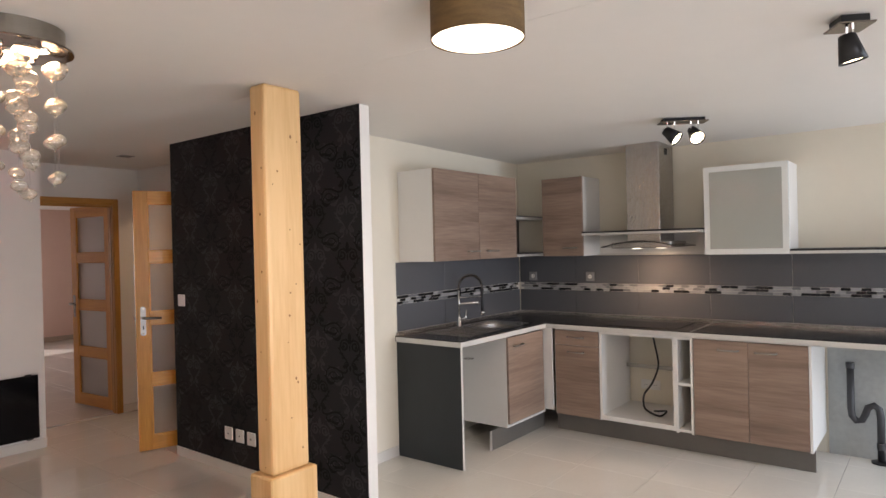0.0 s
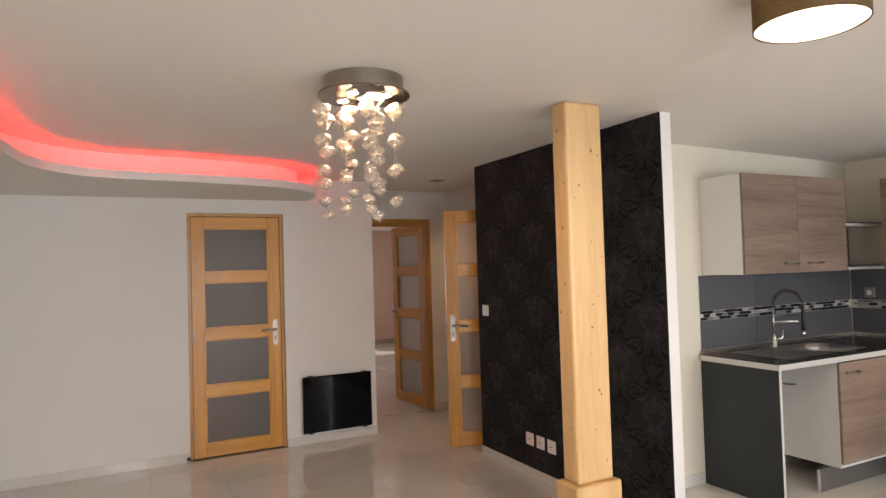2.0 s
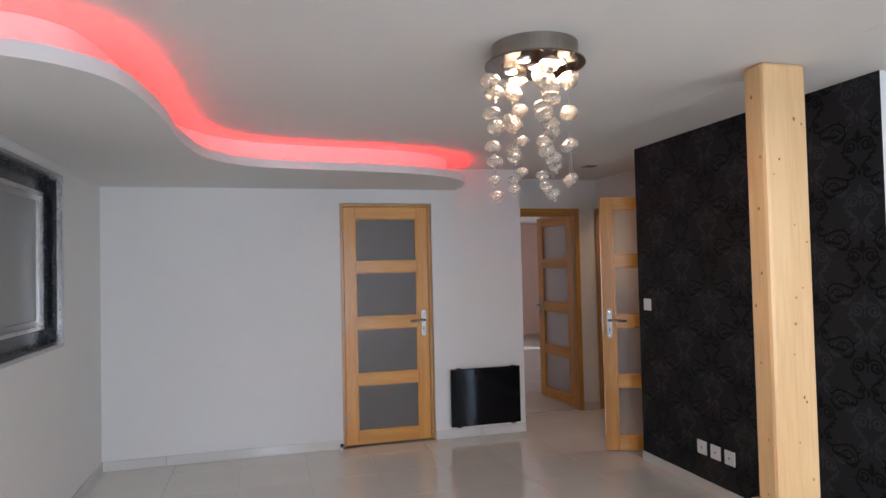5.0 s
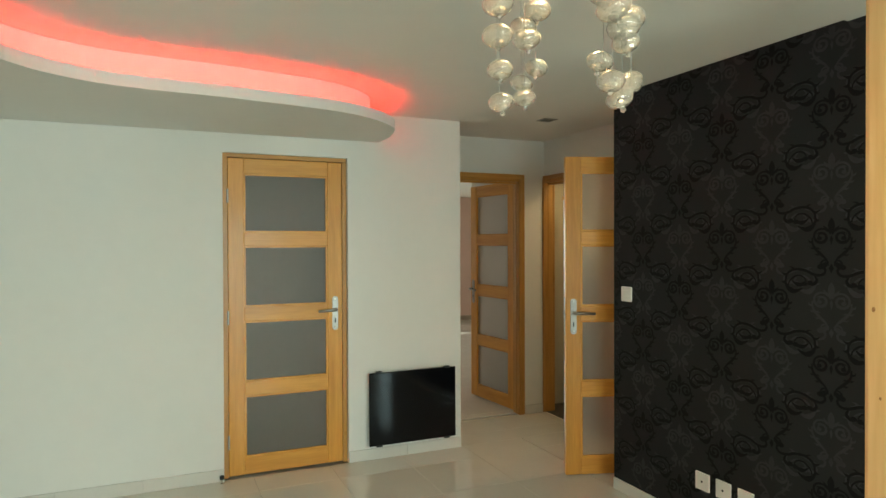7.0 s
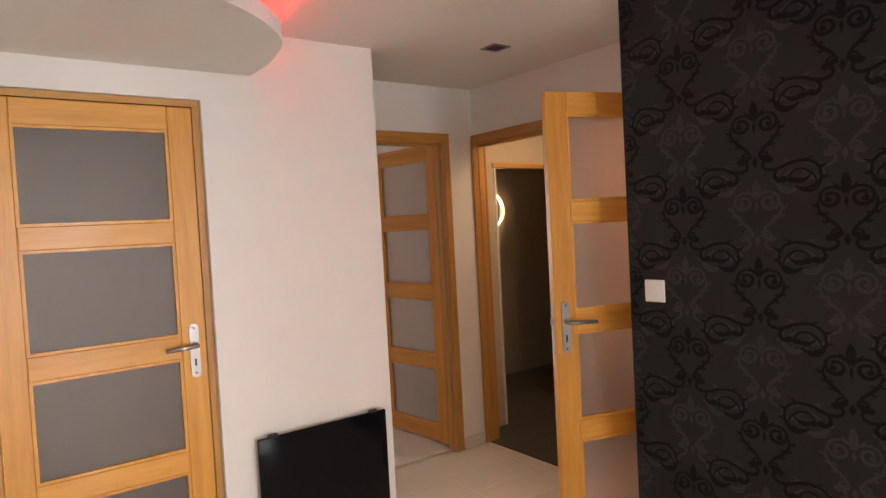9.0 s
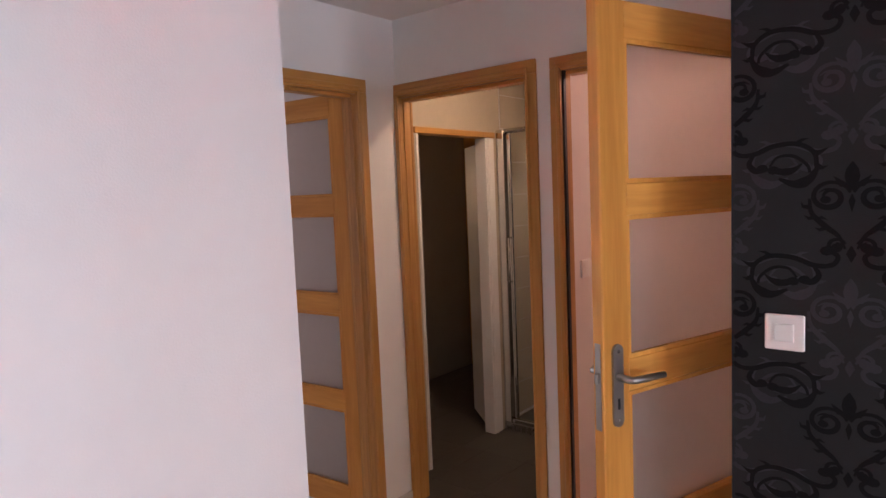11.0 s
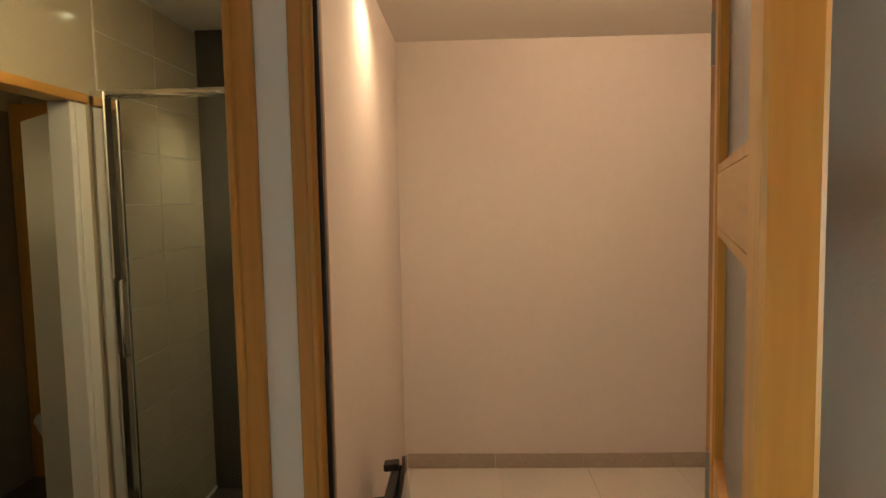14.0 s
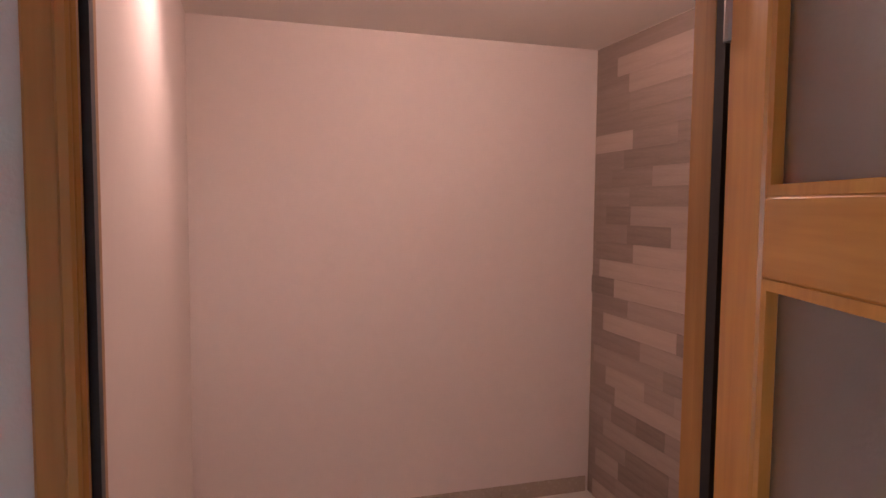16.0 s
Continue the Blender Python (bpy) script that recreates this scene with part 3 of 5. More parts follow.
dr = part("door", box(-0.352, 0.002, 0.001, -0.3305, 0.383, Z1 - Z0 - 0.005, 0.0015), OAK_Y, sc, "oak laminate door")
bar_handle(dr, 0.06, 0.175, -0.352, 0.07, "y")
hs = thing("shelf", XH, 2.004, Z0, "white boxed shelf with black top edge behind the hood", "shelf")
part("top_board", boxes((-0.374, 0, 0.172, -0.357, 0.98, 0.190), (-0.357, 0, 0.172, -0.001, 0.320, 0.190), (-0.357, 0.594, 0.172, -0.001, 0.98, 0.190)), EDGE, hs)
part("top_edge", boxes((-0.376, 0, 0.1902, -0.357, 0.98, 0.204), (-0.357, 0, 0.1902, -0.001, 0.320, 0.204), (-0.357, 0.594, 0.1902, -0.001, 0.98, 0.204)), BLACKPL, hs)
part("back_board", box(-0.016, 0, 0, -0.001, 0.98, 0.1748), WHITELAM, hs)
part("bottom_lip", box(-0.05, 0, 0, -0.0165, 0.98, 0.012), EDGE, hs)
gc = thing("glass_cabinet", XH, 1.43, Z0, "white wall cabinet with a milky glass flap door", "cabinet")
part("body", boxes((-0.33, 0, 0, -0.001, 0.016, 0.65), (-0.33, 0.549, 0, -0.001, 0.565, 0.65), (-0.33, 0.016, 0, -0.001, 0.549, 0.016), (-0.33, 0.016, 0.634, -0.001, 0.549, 0.65), (-0.012, 0.016, 0.016, -0.001, 0.549, 0.634)), WHITELAM, gc)
part("inner_shelf", box(-0.31, 0.0165, 0.315, -0.0125, 0.5485, 0.331), WHITELAM, gc)
gd = part("door_frame", boxes((-0.352, 0, 0, -0.332, 0.044, 0.65), (-0.352, 0.521, 0, -0.332, 0.565, 0.65), (-0.352, 0.044, 0, -0.332, 0.521, 0.044), (-0.352, 0.044, 0.606, -0.332, 0.521, 0.65)), GLOSSW, gc, "glossy white door frame")
part("pane", box(-0.3535, 0.04, 0.04, -0.347, 0.525, 0.61), FROSTW, gd, "milky glass pane")
ls = thing("shelf", XH, 0.30, Z0, "long thin white shelf with black top edge", "shelf")
part("board", box(-0.345, 0, 0.0, -0.001, 1.128, 0.02), EDGE, ls)
part("top_edge", box(-0.347, 0, 0.0202, -0.001, 1.128, 0.034), BLACKPL, ls)

# ---- cooker hood ----
hood = thing("cooker_hood", XH, 2.461, 1.50, "stainless chimney cooker hood with curved glass canopy, lit", "cooker hood")
part("chimney", box(-0.355, -0.133, 0.06, -0.018, 0.133, 0.843, 0.002), STEEL, hood)
for k in range(4):
    part("vent_slot", box(-0.22 + 0.018 * k, -0.1355, 0.75, -0.211 + 0.018 * k, -0.1332, 0.80), BLACKPL, hood)
part("motor_box", box(-0.43, -0.24, 0.008, -0.06, 0.24, 0.058, 0.006), STEEL, hood)
bm = bmesh.new()
prev = None
for k in range(25):
    u = -0.30 + 0.60 * k / 24
    z = 0.062 + 0.045 * math.cos(u / 0.30 * math.pi / 2) - 0.045
    row = [bm.verts.new((x, u, zz)) for x, zz in ((-0.50, z), (-0.02, z), (-0.02, z + 0.006), (-0.50, z + 0.006))]
    if prev:
        for i in range(4):
            bm.faces.new((prev[i], prev[(i + 1) % 4], row[(i + 1) % 4], row[i]))
    else:
        bm.faces.new(row)
    prev = row
bm.faces.new(prev[::-1])
bmesh.ops.recalc_face_normals(bm, faces=bm.faces)
part("glass_canopy", bm, BLACKGLASS, hood, "curved dark glass canopy")
for u in (-0.10, 0.10):
    part("hood_lamp", box(-0.27, u - 0.03, 0.003, -0.21, u + 0.03, 0.0078), LAMPWHITE, hood, "lit hood lamp")

# ---- kitchen: base units ----
XF, YF = XH - 0.60, YS - 0.60
ep = thing("end_panel", 4.145, YF + 0.005, 0, "anthracite end panel carrying the worktop", "panel")
part("board", box(0, 0, 0.001, 0.02, 0.592, 0.855), ANTHRA, ep)
part("edging", box(0.0, -0.0025, 0.001, 0.02, -0.0002, 0.855), EDGE, ep)
sb = thing("sink_cabinet", 4.75, YF + 0.02, 0, "white sink base cabinet with one oak door", "cabinet")
for a in (0, 0.584):
    part("side", box(a, 0, 0.15, a + 0.016, 0.575, 0.855), WHITELAM, sb)
part("bottom", box(0.016, 0, 0.15, 0.584, 0.575, 0.166), WHITELAM, sb)
part("back", box(0.016, 0.565, 0.166, 0.584, 0.575, 0.855), WHITELAM, sb)
dr = part("door", box(0.003, -0.021, 0.18, 0.545, -0.001, 0.845, 0.0015), OAK, sb, "oak laminate door")
bar_handle(dr, 0.07, 0.20, -0.021, 0.775)
part("plinth", box(-0.13, 0.06, 0.001, 0.68, 0.076, 0.1485), PLINTH, sb, "grey plinth board")
part("plinth_edge", box(-0.133, 0.058, 0.001, -0.1305, 0.077, 0.1485), EDGE, sb)
fl = thing("corner_filler", XF - 0.012, YF - 0.068, 0.15, "white corner filler strip between the base units", "panel")
part("strip", boxes((0, 0, 0.03, 0.014, 0.105, 0.705), (0, 0.105, 0.03, 0.03, 0.118, 0.705)), WHITELAM, fl)
du = thing("drawer_cabinet", XF, 2.752, 0, "oak-fronted base cabinet with a drawer and a door", "cabinet")
part("body", box(0.0215, 0, 0.15, 0.595, 0.40, 0.855), WHITELAM, du)
dw = part("drawer_front", box(0, 0.003, 0.728, 0.02, 0.385, 0.848, 0.0015), OAK_Y, du, "oak laminate drawer front")
bar_handle(dw, 0.13, 0.265, 0.0, 0.795, "y")
dr = part("door", box(0, 0.003, 0.155, 0.02, 0.385, 0.724, 0.0015), OAK_Y, du, "oak laminate door")
bar_handle(dr, 0.13, 0.265, 0.0, 0.675, "y")
ov = thing("oven_housing", XF, 2.155, 0, "empty white oven housing unit with open back", "cabinet")
part("side", box(0, 0, 0.16, 0.575, 0.018, 0.855), WHITELAM, ov)
part("side", box(0, 0.575, 0.16, 0.575, 0.594, 0.855), WHITELAM, ov)
part("bottom", box(0, 0.0182, 0.16, 0.575, 0.5748, 0.195), WHITELAM, ov)
part("top_rail", box(0, 0.0182, 0.838, 0.09, 0.5748, 0.855), WHITELAM, ov)
part("back_rail", box(0.50, 0.0182, 0.50, 0.515, 0.5748, 0.53), NICKEL, ov, "metal back rail")
bn = thing("bottle_rack", XF, 2.030, 0, "narrow open white niche unit with one shelf", "cabinet")
part("side", box(0, 0, 0.15, 0.575, 0.016, 0.855), WHITELAM, bn)
part("side", box(0, 0.108, 0.15, 0.575, 0.1245, 0.855), WHITELAM, bn)
part("bottom", box(0, 0.0162, 0.16, 0.56, 0.1078, 0.178), WHITELAM, bn)
part("shelf", box(0.0, 0.0162, 0.50, 0.56, 0.1078, 0.518), WHITELAM, bn)
part("top", box(0.0, 0.0162, 0.837, 0.56, 0.1078, 0.855), WHITELAM, bn)
part("back", box(0.5602, 0.0162, 0.16, 0.570, 0.1078, 0.855), WHITELAM, bn)
db = thing("base_cabinet", XF, 1.275, 0, "two-door base cabinet with grey-brown oak fronts", "cabinet")
part("body", box(0.0215, 0.017, 0.15, 0.595, 0.753, 0.855), WHITELAM, db)
part("side", box(-0.001, 0, 0.15, 0.595, 0.016, 0.855), WHITELAM, db)
for k in (0, 1):
    dr = part("door", box(0, 0.018 + 0.367 * k, 0.155, 0.02, 0.382 + 0.367 * k, 0.848, 0.0015), OAK_Y, db, "oak laminate door")
    bar_handle(dr, 0.205 if k == 0 else 0.445, 0.335 if k == 0 else 0.575, 0.0, 0.785, "y")
pl = thing("plinth", XF + 0.092, 1.275, 0, "long grey plinth board under the base units", "plinth")
part("board", box(0, 0, 0.001, 0.016, 1.90, 0.1485), PLINTH, pl)
wt = thing("worktop", 0, 0, 0, "black laminate worktop with pale front edging, L-shaped", "worktop")
part("top_sink_run", boxes((4.13, YF - 0.01, 0.8565, 4.33, YS - 0.002, 0.90), (4.33, YF - 0.01, 0.8565, 5.26, YF + 0.07, 0.90), (4.33, YS - 0.09, 0.8565, 5.26, YS - 0.002, 0.90), (4.33, YF + 0.07, 0.8565, 4.80, YS - 0.09, 0.90), (5.26, YF - 0.01, 0.8565, XF - 0.012, YS - 0.002, 0.90)), WORKTOP, wt)
part("top_hob_run", boxes((XF - 0.0118, 0.30, 0.8565, XH - 0.002, YS - 0.002, 0.90)), WORKTOP, wt)
part("edging", boxes((4.127, YF - 0.0135, 0.8575, XF - 0.013, YF - 0.0102, 0.893), (4.1265, YF - 0.0101, 0.8575, 4.1298, YS - 0.01, 0.893)), EDGE, wt, "pale edging strip")
part("edging", box(XF - 0.0155, 0.30, 0.8575, XF - 0.0122, YF - 0.014, 0.893), EDGE, wt, "pale edging strip")
part("joint_strip", box(XF - 0.012, 2.030, 0.9002, XH - 0.03, 2.036, 0.902), NICKEL, wt, "metal joint strip")
part("joint_strip", box(XF - 0.016, YF - 0.02, 0.9002, XF - 0.0102, YF + 0.0, 0.9025), NICKEL, wt, "metal joint strip")
part("upstand", box(4.14, YS - 0.016, 0.9005, XH - 0.016, YS - 0.002, 0.925), STEEL, wt, "metal upstand strip")
part("upstand", box(XH - 0.016, 0.30, 0.9005, XH - 0.002, YS - 0.016, 0.925), STEEL, wt, "metal upstand strip")
hobp = thing("hob", XF + 0.05, 2.16, 0.9005, "black glass hob set in the worktop", "hob")
part("glass", box(0, 0, 0, 0.50, 0.57, 0.005, 0.002), BLACKGLASS, hobp)

# ---- black damask wallpaper: printed scrolls ----
def ribbon(bm, line, widths, to_world):
    """A flat printed stroke along a plane curve, with a width at each point."""
    left, right = [], []
    n = len(line)
    for i, (u, v) in enumerate(line):
        a, b = line[max(i - 1, 0)], line[min(i + 1, n - 1)]
        du, dv = b[0] - a[0], b[1] - a[1]
        k = math.hypot(du, dv) or 1
        w = widths[i] / 2
        left.append(bm.verts.new(to_world(u - dv / k * w, v + du / k * w)))
        right.append(bm.verts.new(to_world(u + dv / k * w, v - du / k * w)))
    for i in range(n - 1):
        bm.faces.new((left[i], left[i + 1], right[i + 1], right[i]))


def spiral(cu, cv, r0, r1, a0, turns, n=22, squash=1.0):
    return [(cu + (r0 + (r1 - r0) * k / n) * math.cos(a0 + turns * 2 * math.pi * k / n), cv + squash * (r0 + (r1 - r0) * k / n) * math.sin(a0 + turns * 2 * math.pi * k / n)) for k in range(n + 1)]


def taper(n, w0, w1, w2):
    return [w0 + (w1 - w0) * min(1, 2 * k / (n - 1)) if 2 * k < n - 1 else w1 + (w2 - w1) * (2 * k / (n - 1) - 1) for k in range(n)]


def arc(points, n=6):
    return [(p.x, p.y) for p in smooth_path(points, n)]


def dot(u, v, r):
    """A round blob as a closed short stroke."""
    return ([(u - r, v), (u - 0.7 * r, v), (u, v), (u + 0.7 * r, v), (u + r, v)], [0.3 * r, 1.5 * r, 2 * r, 1.5 * r, 0.3 * r])


def heart_strokes():
    out = []
    for s in (1, -1):
        vol = spiral(0.044, 0.030, 0.042, 0.010, math.pi * 0.92, -1.55, 30)
        out.append(([(s * u, v) for u, v in vol], taper(31, 0.008, 0.017, 0.006)))
        tip = vol[-1]
        out.append(dot(s * tip[0], tip[1] - 0.002, 0.011))
        inner = arc([(0.026, 0.030), (0.034, 0.046), (0.052, 0.050), (0.066, 0.042)])
        out.append(([(s * u, v) for u, v in inner], taper(len(inner), 0.003, 0.007, 0.002)))
        arm = arc([(0.085, 0.026), (0.080, -0.012), (0.054, -0.045), (0.026, -0.072), (0.012, -0.105)])
        out.append(([(s * u, v) for u, v in arm], taper(len(arm), 0.008, 0.017, 0.006)))
        foot = spiral(0.030, -0.098, 0.020, 0.006, math.pi * 0.9, -1.2, 16)
        out.append(([(s * u, v) for u, v in foot], taper(17, 0.006, 0.014, 0.008)))
        out.append(dot(s * 0.030, -0.100, 0.010))
        for u, v, a in ((0.086, 0.004, 0.2), (0.074, -0.022, -0.3), (0.052, -0.05, -0.5), (0.070, -0.030, 2.6)):
            out.append(([(s * u, v), (s * (u + 0.013 * math.cos(a)), v + 0.013 * math.sin(a)), (s * (u + 0.022 * math.cos(a + 0.5)), v + 0.022 * math.sin(a + 0.5))], [0.014, 0.009, 0.001]))
        out.append(([(0.0, 0.054), (s * 0.020, 0.062), (s * 0.036, 0.082)], [0.006, 0.018, 0.002]))
    out.append(([(0, 0.045), (0, 0.065), (0, 0.082), (0, 0.100), (0, 0.118)], [0.006, 0.030, 0.038, 0.030, 0.004]))
    out.append(([(0, 0.036), (0, 0.018), (0, -0.010)], [0.002, 0.017, 0.001]))
    out.append(([(0, -0.098), (0, -0.118), (0, -0.14)], [0.004, 0.026, 0.001]))
    return out


def leaf_strokes(s):
    """A curled acanthus leaf on a stem, hanging between two hearts."""
    out = []

    def stroke(ctrl, w0, w1, w2):
        line = arc(ctrl)
        out.append((line, taper(len(line), w0, w1, w2)))
    stroke([(-0.093, 0.064), (-0.114, 0.050), (-0.104, 0.030), (-0.068, 0.027), (-0.020, 0.045), (0.030, 0.046), (0.064, 0.024), (0.070, -0.010)], 0.012, 0.015, 0.012)
    out.append(dot(-0.092, 0.062, 0.014))
    stroke([(-0.066, 0.026), (-0.076, 0.004), (-0.062, -0.013), (-0.044, -0.012)], 0.010, 0.019, 0.014)
    out.append(dot(-0.046, -0.008, 0.013))
    stroke([(-0.030, -0.004), (-0.012, 0.018), (0.022, 0.018), (0.050, -0.004), (0.056, -0.022)], 0.006, 0.010, 0.008)
    stroke([(-0.026, -0.012), (0.000, -0.018), (0.022, -0.014), (0.040, 0.000)], 0.018, 0.022, 0.004)
    out.append(dot(-0.022, -0.013, 0.013))
    stroke([(-0.010, -0.034), (0.026, -0.048), (0.056, -0.036), (0.074, -0.006)], 0.008, 0.030, 0.010)
    out.append(([(0.066, 0.022), (0.080, 0.026), (0.094, 0.034)], [0.020, 0.010, 0.001]))
    out.append(([(0.070, -0.008), (0.082, -0.012), (0.092, -0.008)], [0.020, 0.010, 0.001]))
    out.append(([(0.030, 0.048), (0.040, 0.056), (0.054, 0.058)], [0.014, 0.008, 0.001]))
    return [([(s * u, v) for u, v in line], w) for line, w in out]


paper = structure("wallpaper", box(3.2005, 3.2105, 0.072, 3.2035, 5.2795, H - 0.001), BLACKPAPER, "black damask wallpaper with glossy scroll print", "wallpaper")
prints = {"black_print": (bmesh.new(), PRINT_BLACK, 3.1997), "grey_print": (bmesh.new(), PRINT_GREY, 3.2002)}


def stamp(which, strokes, y0, z0, su=1.0, sv=1.0):
    """Strokes on the wall, each ending at the sheet's edges."""
    bm, _, x = prints[which]
    for k_stroke, (line, w) in enumerate(strokes):
        rows = [(y0 - u * su, z0 + v * sv, k) for (u, v), k in zip(line, w)]
        runs, run = [], []
        for r in rows:
            if 3.22 < r[0] < 5.275 and 0.08 < r[1] < 2.392:
                run.append(r)
            else:
                runs.append(run)
                run = []
        for run in runs + [run]:
            if len(run) > 1:
                level = x - 0.00001 * (k_stroke % 24)
                ribbon(bm, [r[:2] for r in run], [0.80 * r[2] for r in run], lambda u, v: (level, u, v))


COL, ROW = 0.281, 0.535
for i in range(-1, 8):
    y0 = 5.021 - COL * i
    z_even = 1.486 - ROW / 2 * (i % 2)
    for j in range(-4, 4):
        for which, z0 in (("black_print", z_even + ROW * j), ("grey_print", z_even + ROW * (j + 0.5))):
            stamp(which, heart_strokes(), y0, z0 + 0.012, 1.0, 0.89)
            stamp(which, leaf_strokes(1), y0 - COL / 2, z0 - 0.149)
            stamp(which, leaf_strokes(-1), y0 + COL / 2, z0 - 0.149)
for key, (bm, mt, _) in prints.items():
    tagged(part(key, bm, mt, paper), kind="stuff")

# ---- switch and sockets ----
def socket(name, m, label, category, kind_of="socket", size=0.082, mat=None):
    mat = mat or WHITEPL
    d = new(name)
    d.empty_display_size = 0.03
    d.matrix_world = m
    tagged(d, label, category, "wall plates")
    h = size / 2
    part("plate", box(-h, -0.011, -h, h, 0, h, 0.004, 2), mat, d)
    if kind_of == "switch":
        part("rocker", box(-0.022, -0.0145, -0.022, 0.022, -0.0112, 0.022, 0.0015), WHITEPL, d)
    elif kind_of == "socket":
        part("well", lathe_y(0.019, -0.0125, -0.0112), WHITEPL, d)
        for u in (-0.0095, 0.0095):
            part("pin_hole", lathe_y(0.0028, -0.0132, -0.0126, u), BLACKPL, d)
    else:
        part("aerial_hole", lathe_y(0.006, -0.0125, -0.0112), BLACKPL, d)
    return d


def lathe_y(r, y0, y1, u=0.0, v=0.0, sides=16):
    return tube([(u, y0, v), (u, y1, v)], r, sides)


socket("light_switch", pose(3.2, 5.156, 1.198, 0, 0, -90), "white light switch on the black wallpaper", "switch", "switch", 0.088)
for k in range(3):
    socket("wall_socket", pose(3.2, 4.576 - 0.132 * k, 0.281, 0, 0, -90), "white wall plate low on the black wallpaper", "socket", "aerial", 0.09)
socket("light_switch", pose(4.15, 6.17, 1.2), "white light switch on the pale wall", "switch", "switch")

# ---- kitchen splashback ----
def tile_run(parent, axis, a0, a1, z0, z1, step, mat, thick=0.008, name="tile", gap=0.0016):
    """Wall tiles as separate pieces along x (on the sink wall) or y (on the hood wall)."""
    n = max(1, round((a1 - a0) / step))
    w = (a1 - a0) / n
    me = mesh_of(box(-w / 2 + gap / 2, -thick, gap / 2, w / 2 - gap / 2, -0.0005, z1 - z0 - gap / 2, 0.0008), name, mat)
    for k in range(n):
        ob = new(name, me)
        c = a0 + w * (k + 0.5)
        ob.matrix_world = pose(c, YS + 0.002, z0) if axis == "x" else pose(XH + 0.002, c, z0, 0, 0, -90)
        ob.parent = parent
        ob.matrix_parent_inverse = parent.matrix_world.inverted()


sp = thing("splashback_sink", label="dark grey tiled splashback behind the sink", category="splashback", kind="structure")
part("bed", box(4.155, YS - 0.002, 0.90, 5.93, YS + 0.0015, 1.447), GROUT, sp)
tile_run(sp, "x", 4.155, 5.925, 0.926, 1.130, 0.60, GREYTILE)
tile_run(sp, "x", 4.155, 5.925, 1.196, 1.447, 0.60, GREYTILE)
sq = thing("splashback_hob", label="dark grey tiled splashback behind the hob", category="splashback", kind="structure")
part("bed", box(XH - 0.002, 0.30, 0.90, XH + 0.0015, 3.82, 1.447), GROUT, sq)
tile_run(sq, "y", 0.30, 3.818, 0.926, 1.130, 0.60, GREYTILE)
tile_run(sq, "y", 0.30, 3.818, 1.196, 1.447, 0.60, GREYTILE)
rng = random.Random(11)


def mosaic(parent, axis, a0, a1, rows):
    wid, hgt = 0.062, 0.066 / rows
    kinds = [mesh_of(box(-wid / 2 + 0.001, -0.0095, 0.001, wid / 2 - 0.001, -0.001, hgt - 0.001, 0.0008), "mosaic_piece", m) for m in (MOS_B, MOS_G, MOS_W)]
    for r in range(rows):
        a = a0 + (r % 2) * wid / 2
        while a + wid < a1:
            me = kinds[rng.choices((0, 1, 2), (0.55, 0.28, 0.17) if axis == "x" else (0.30, 0.22, 0.48))[0]]
            ob = new("mosaic_piece", me)
            c, z = a + wid / 2, 1.130 + r * hgt
            ob.matrix_world = pose(c, YS + 0.002, z) if axis == "x" else pose(XH + 0.002, c, z, 0, 0, -90)
            ob.parent = parent
            ob.matrix_parent_inverse = parent.matrix_world.inverted()
            a += wid


mosaic(sp, "x", 4.158, 5.925, 3)
mosaic(sq, "y", 0.55, 3.815, 3)
for y in (3.67, 3.085):
    socket("wall_socket", pose(XH - 0.0065, y, 1.257, 0, 0, -90), "grey metal socket on the grey splashback", "socket", mat=GREYPLATE)
for y in (2.60, 2.518):
    socket("wall_socket", pose(XH + 0.0015, y, 0.345, 0, 0, -90), "white socket on the wall inside the oven housing", "socket")
structure("grey_wall_panel", box(XH - 0.004, 0.30, 0.0, XH + 0.0015, 1.26, 0.855), BARE, "grey bare plaster wall under the worktop", "wall panel")

# ---- sink and tap ----
sink = thing("sink", 4.335, 3.30, 0.9005, "stainless steel inset sink with drainer and round bowl", "sink")
bm = bmesh.new()
N = 28
cx, cy, r = 0.69, 0.215, 0.185
hole = [(cx + r * 1.12 * math.copysign(abs(math.cos(2 * math.pi * k / N)) ** 0.6, math.cos(2 * math.pi * k / N)), cy + r * math.copysign(abs(math.sin(2 * math.pi * k / N)) ** 0.6, math.sin(2 * math.pi * k / N))) for k in range(N)]


def edge_point(k):
    a = 2 * math.pi * k / N
    c, s = math.cos(a), math.sin(a)
    t = min((0.915 - cx) / c if c > 1e-6 else 9, (cx - 0.46) / -c if c < -1e-6 else 9, (0.435 - cy) / s if s > 1e-6 else 9, cy / -s if s < -1e-6 else 9)
    return cx + c * t, cy + s * t


o = [bm.verts.new((*edge_point(k), 0.004)) for k in range(N)]
i1 = [bm.verts.new((u, v, 0.003)) for u, v in hole]
i2 = [bm.verts.new((cx + (u - cx) * 0.94, cy + (v - cy) * 0.94, -0.02)) for u, v in hole]
i3 = [bm.verts.new((cx + (u - cx) * 0.88, cy + (v - cy) * 0.88, -0.155)) for u, v in hole]
for a, b in ((o, i1), (i1, i2), (i2, i3)):
    for k in range(N):
        bm.faces.new((a[k], a[(k + 1) % N], b[(k + 1) % N], b[k]))
bm.faces.new(i3)
bmesh.ops.recalc_face_normals(bm, faces=bm.faces)
for fc in bm.faces:
    if fc.normal.z < -0.2:
        fc.normal_flip()
part("bowl", bm, STEEL, sink, smooth=False)
part("drainer", box(0, 0, -0.001, 0.459, 0.435, 0.004, 0.003), STEEL, sink)
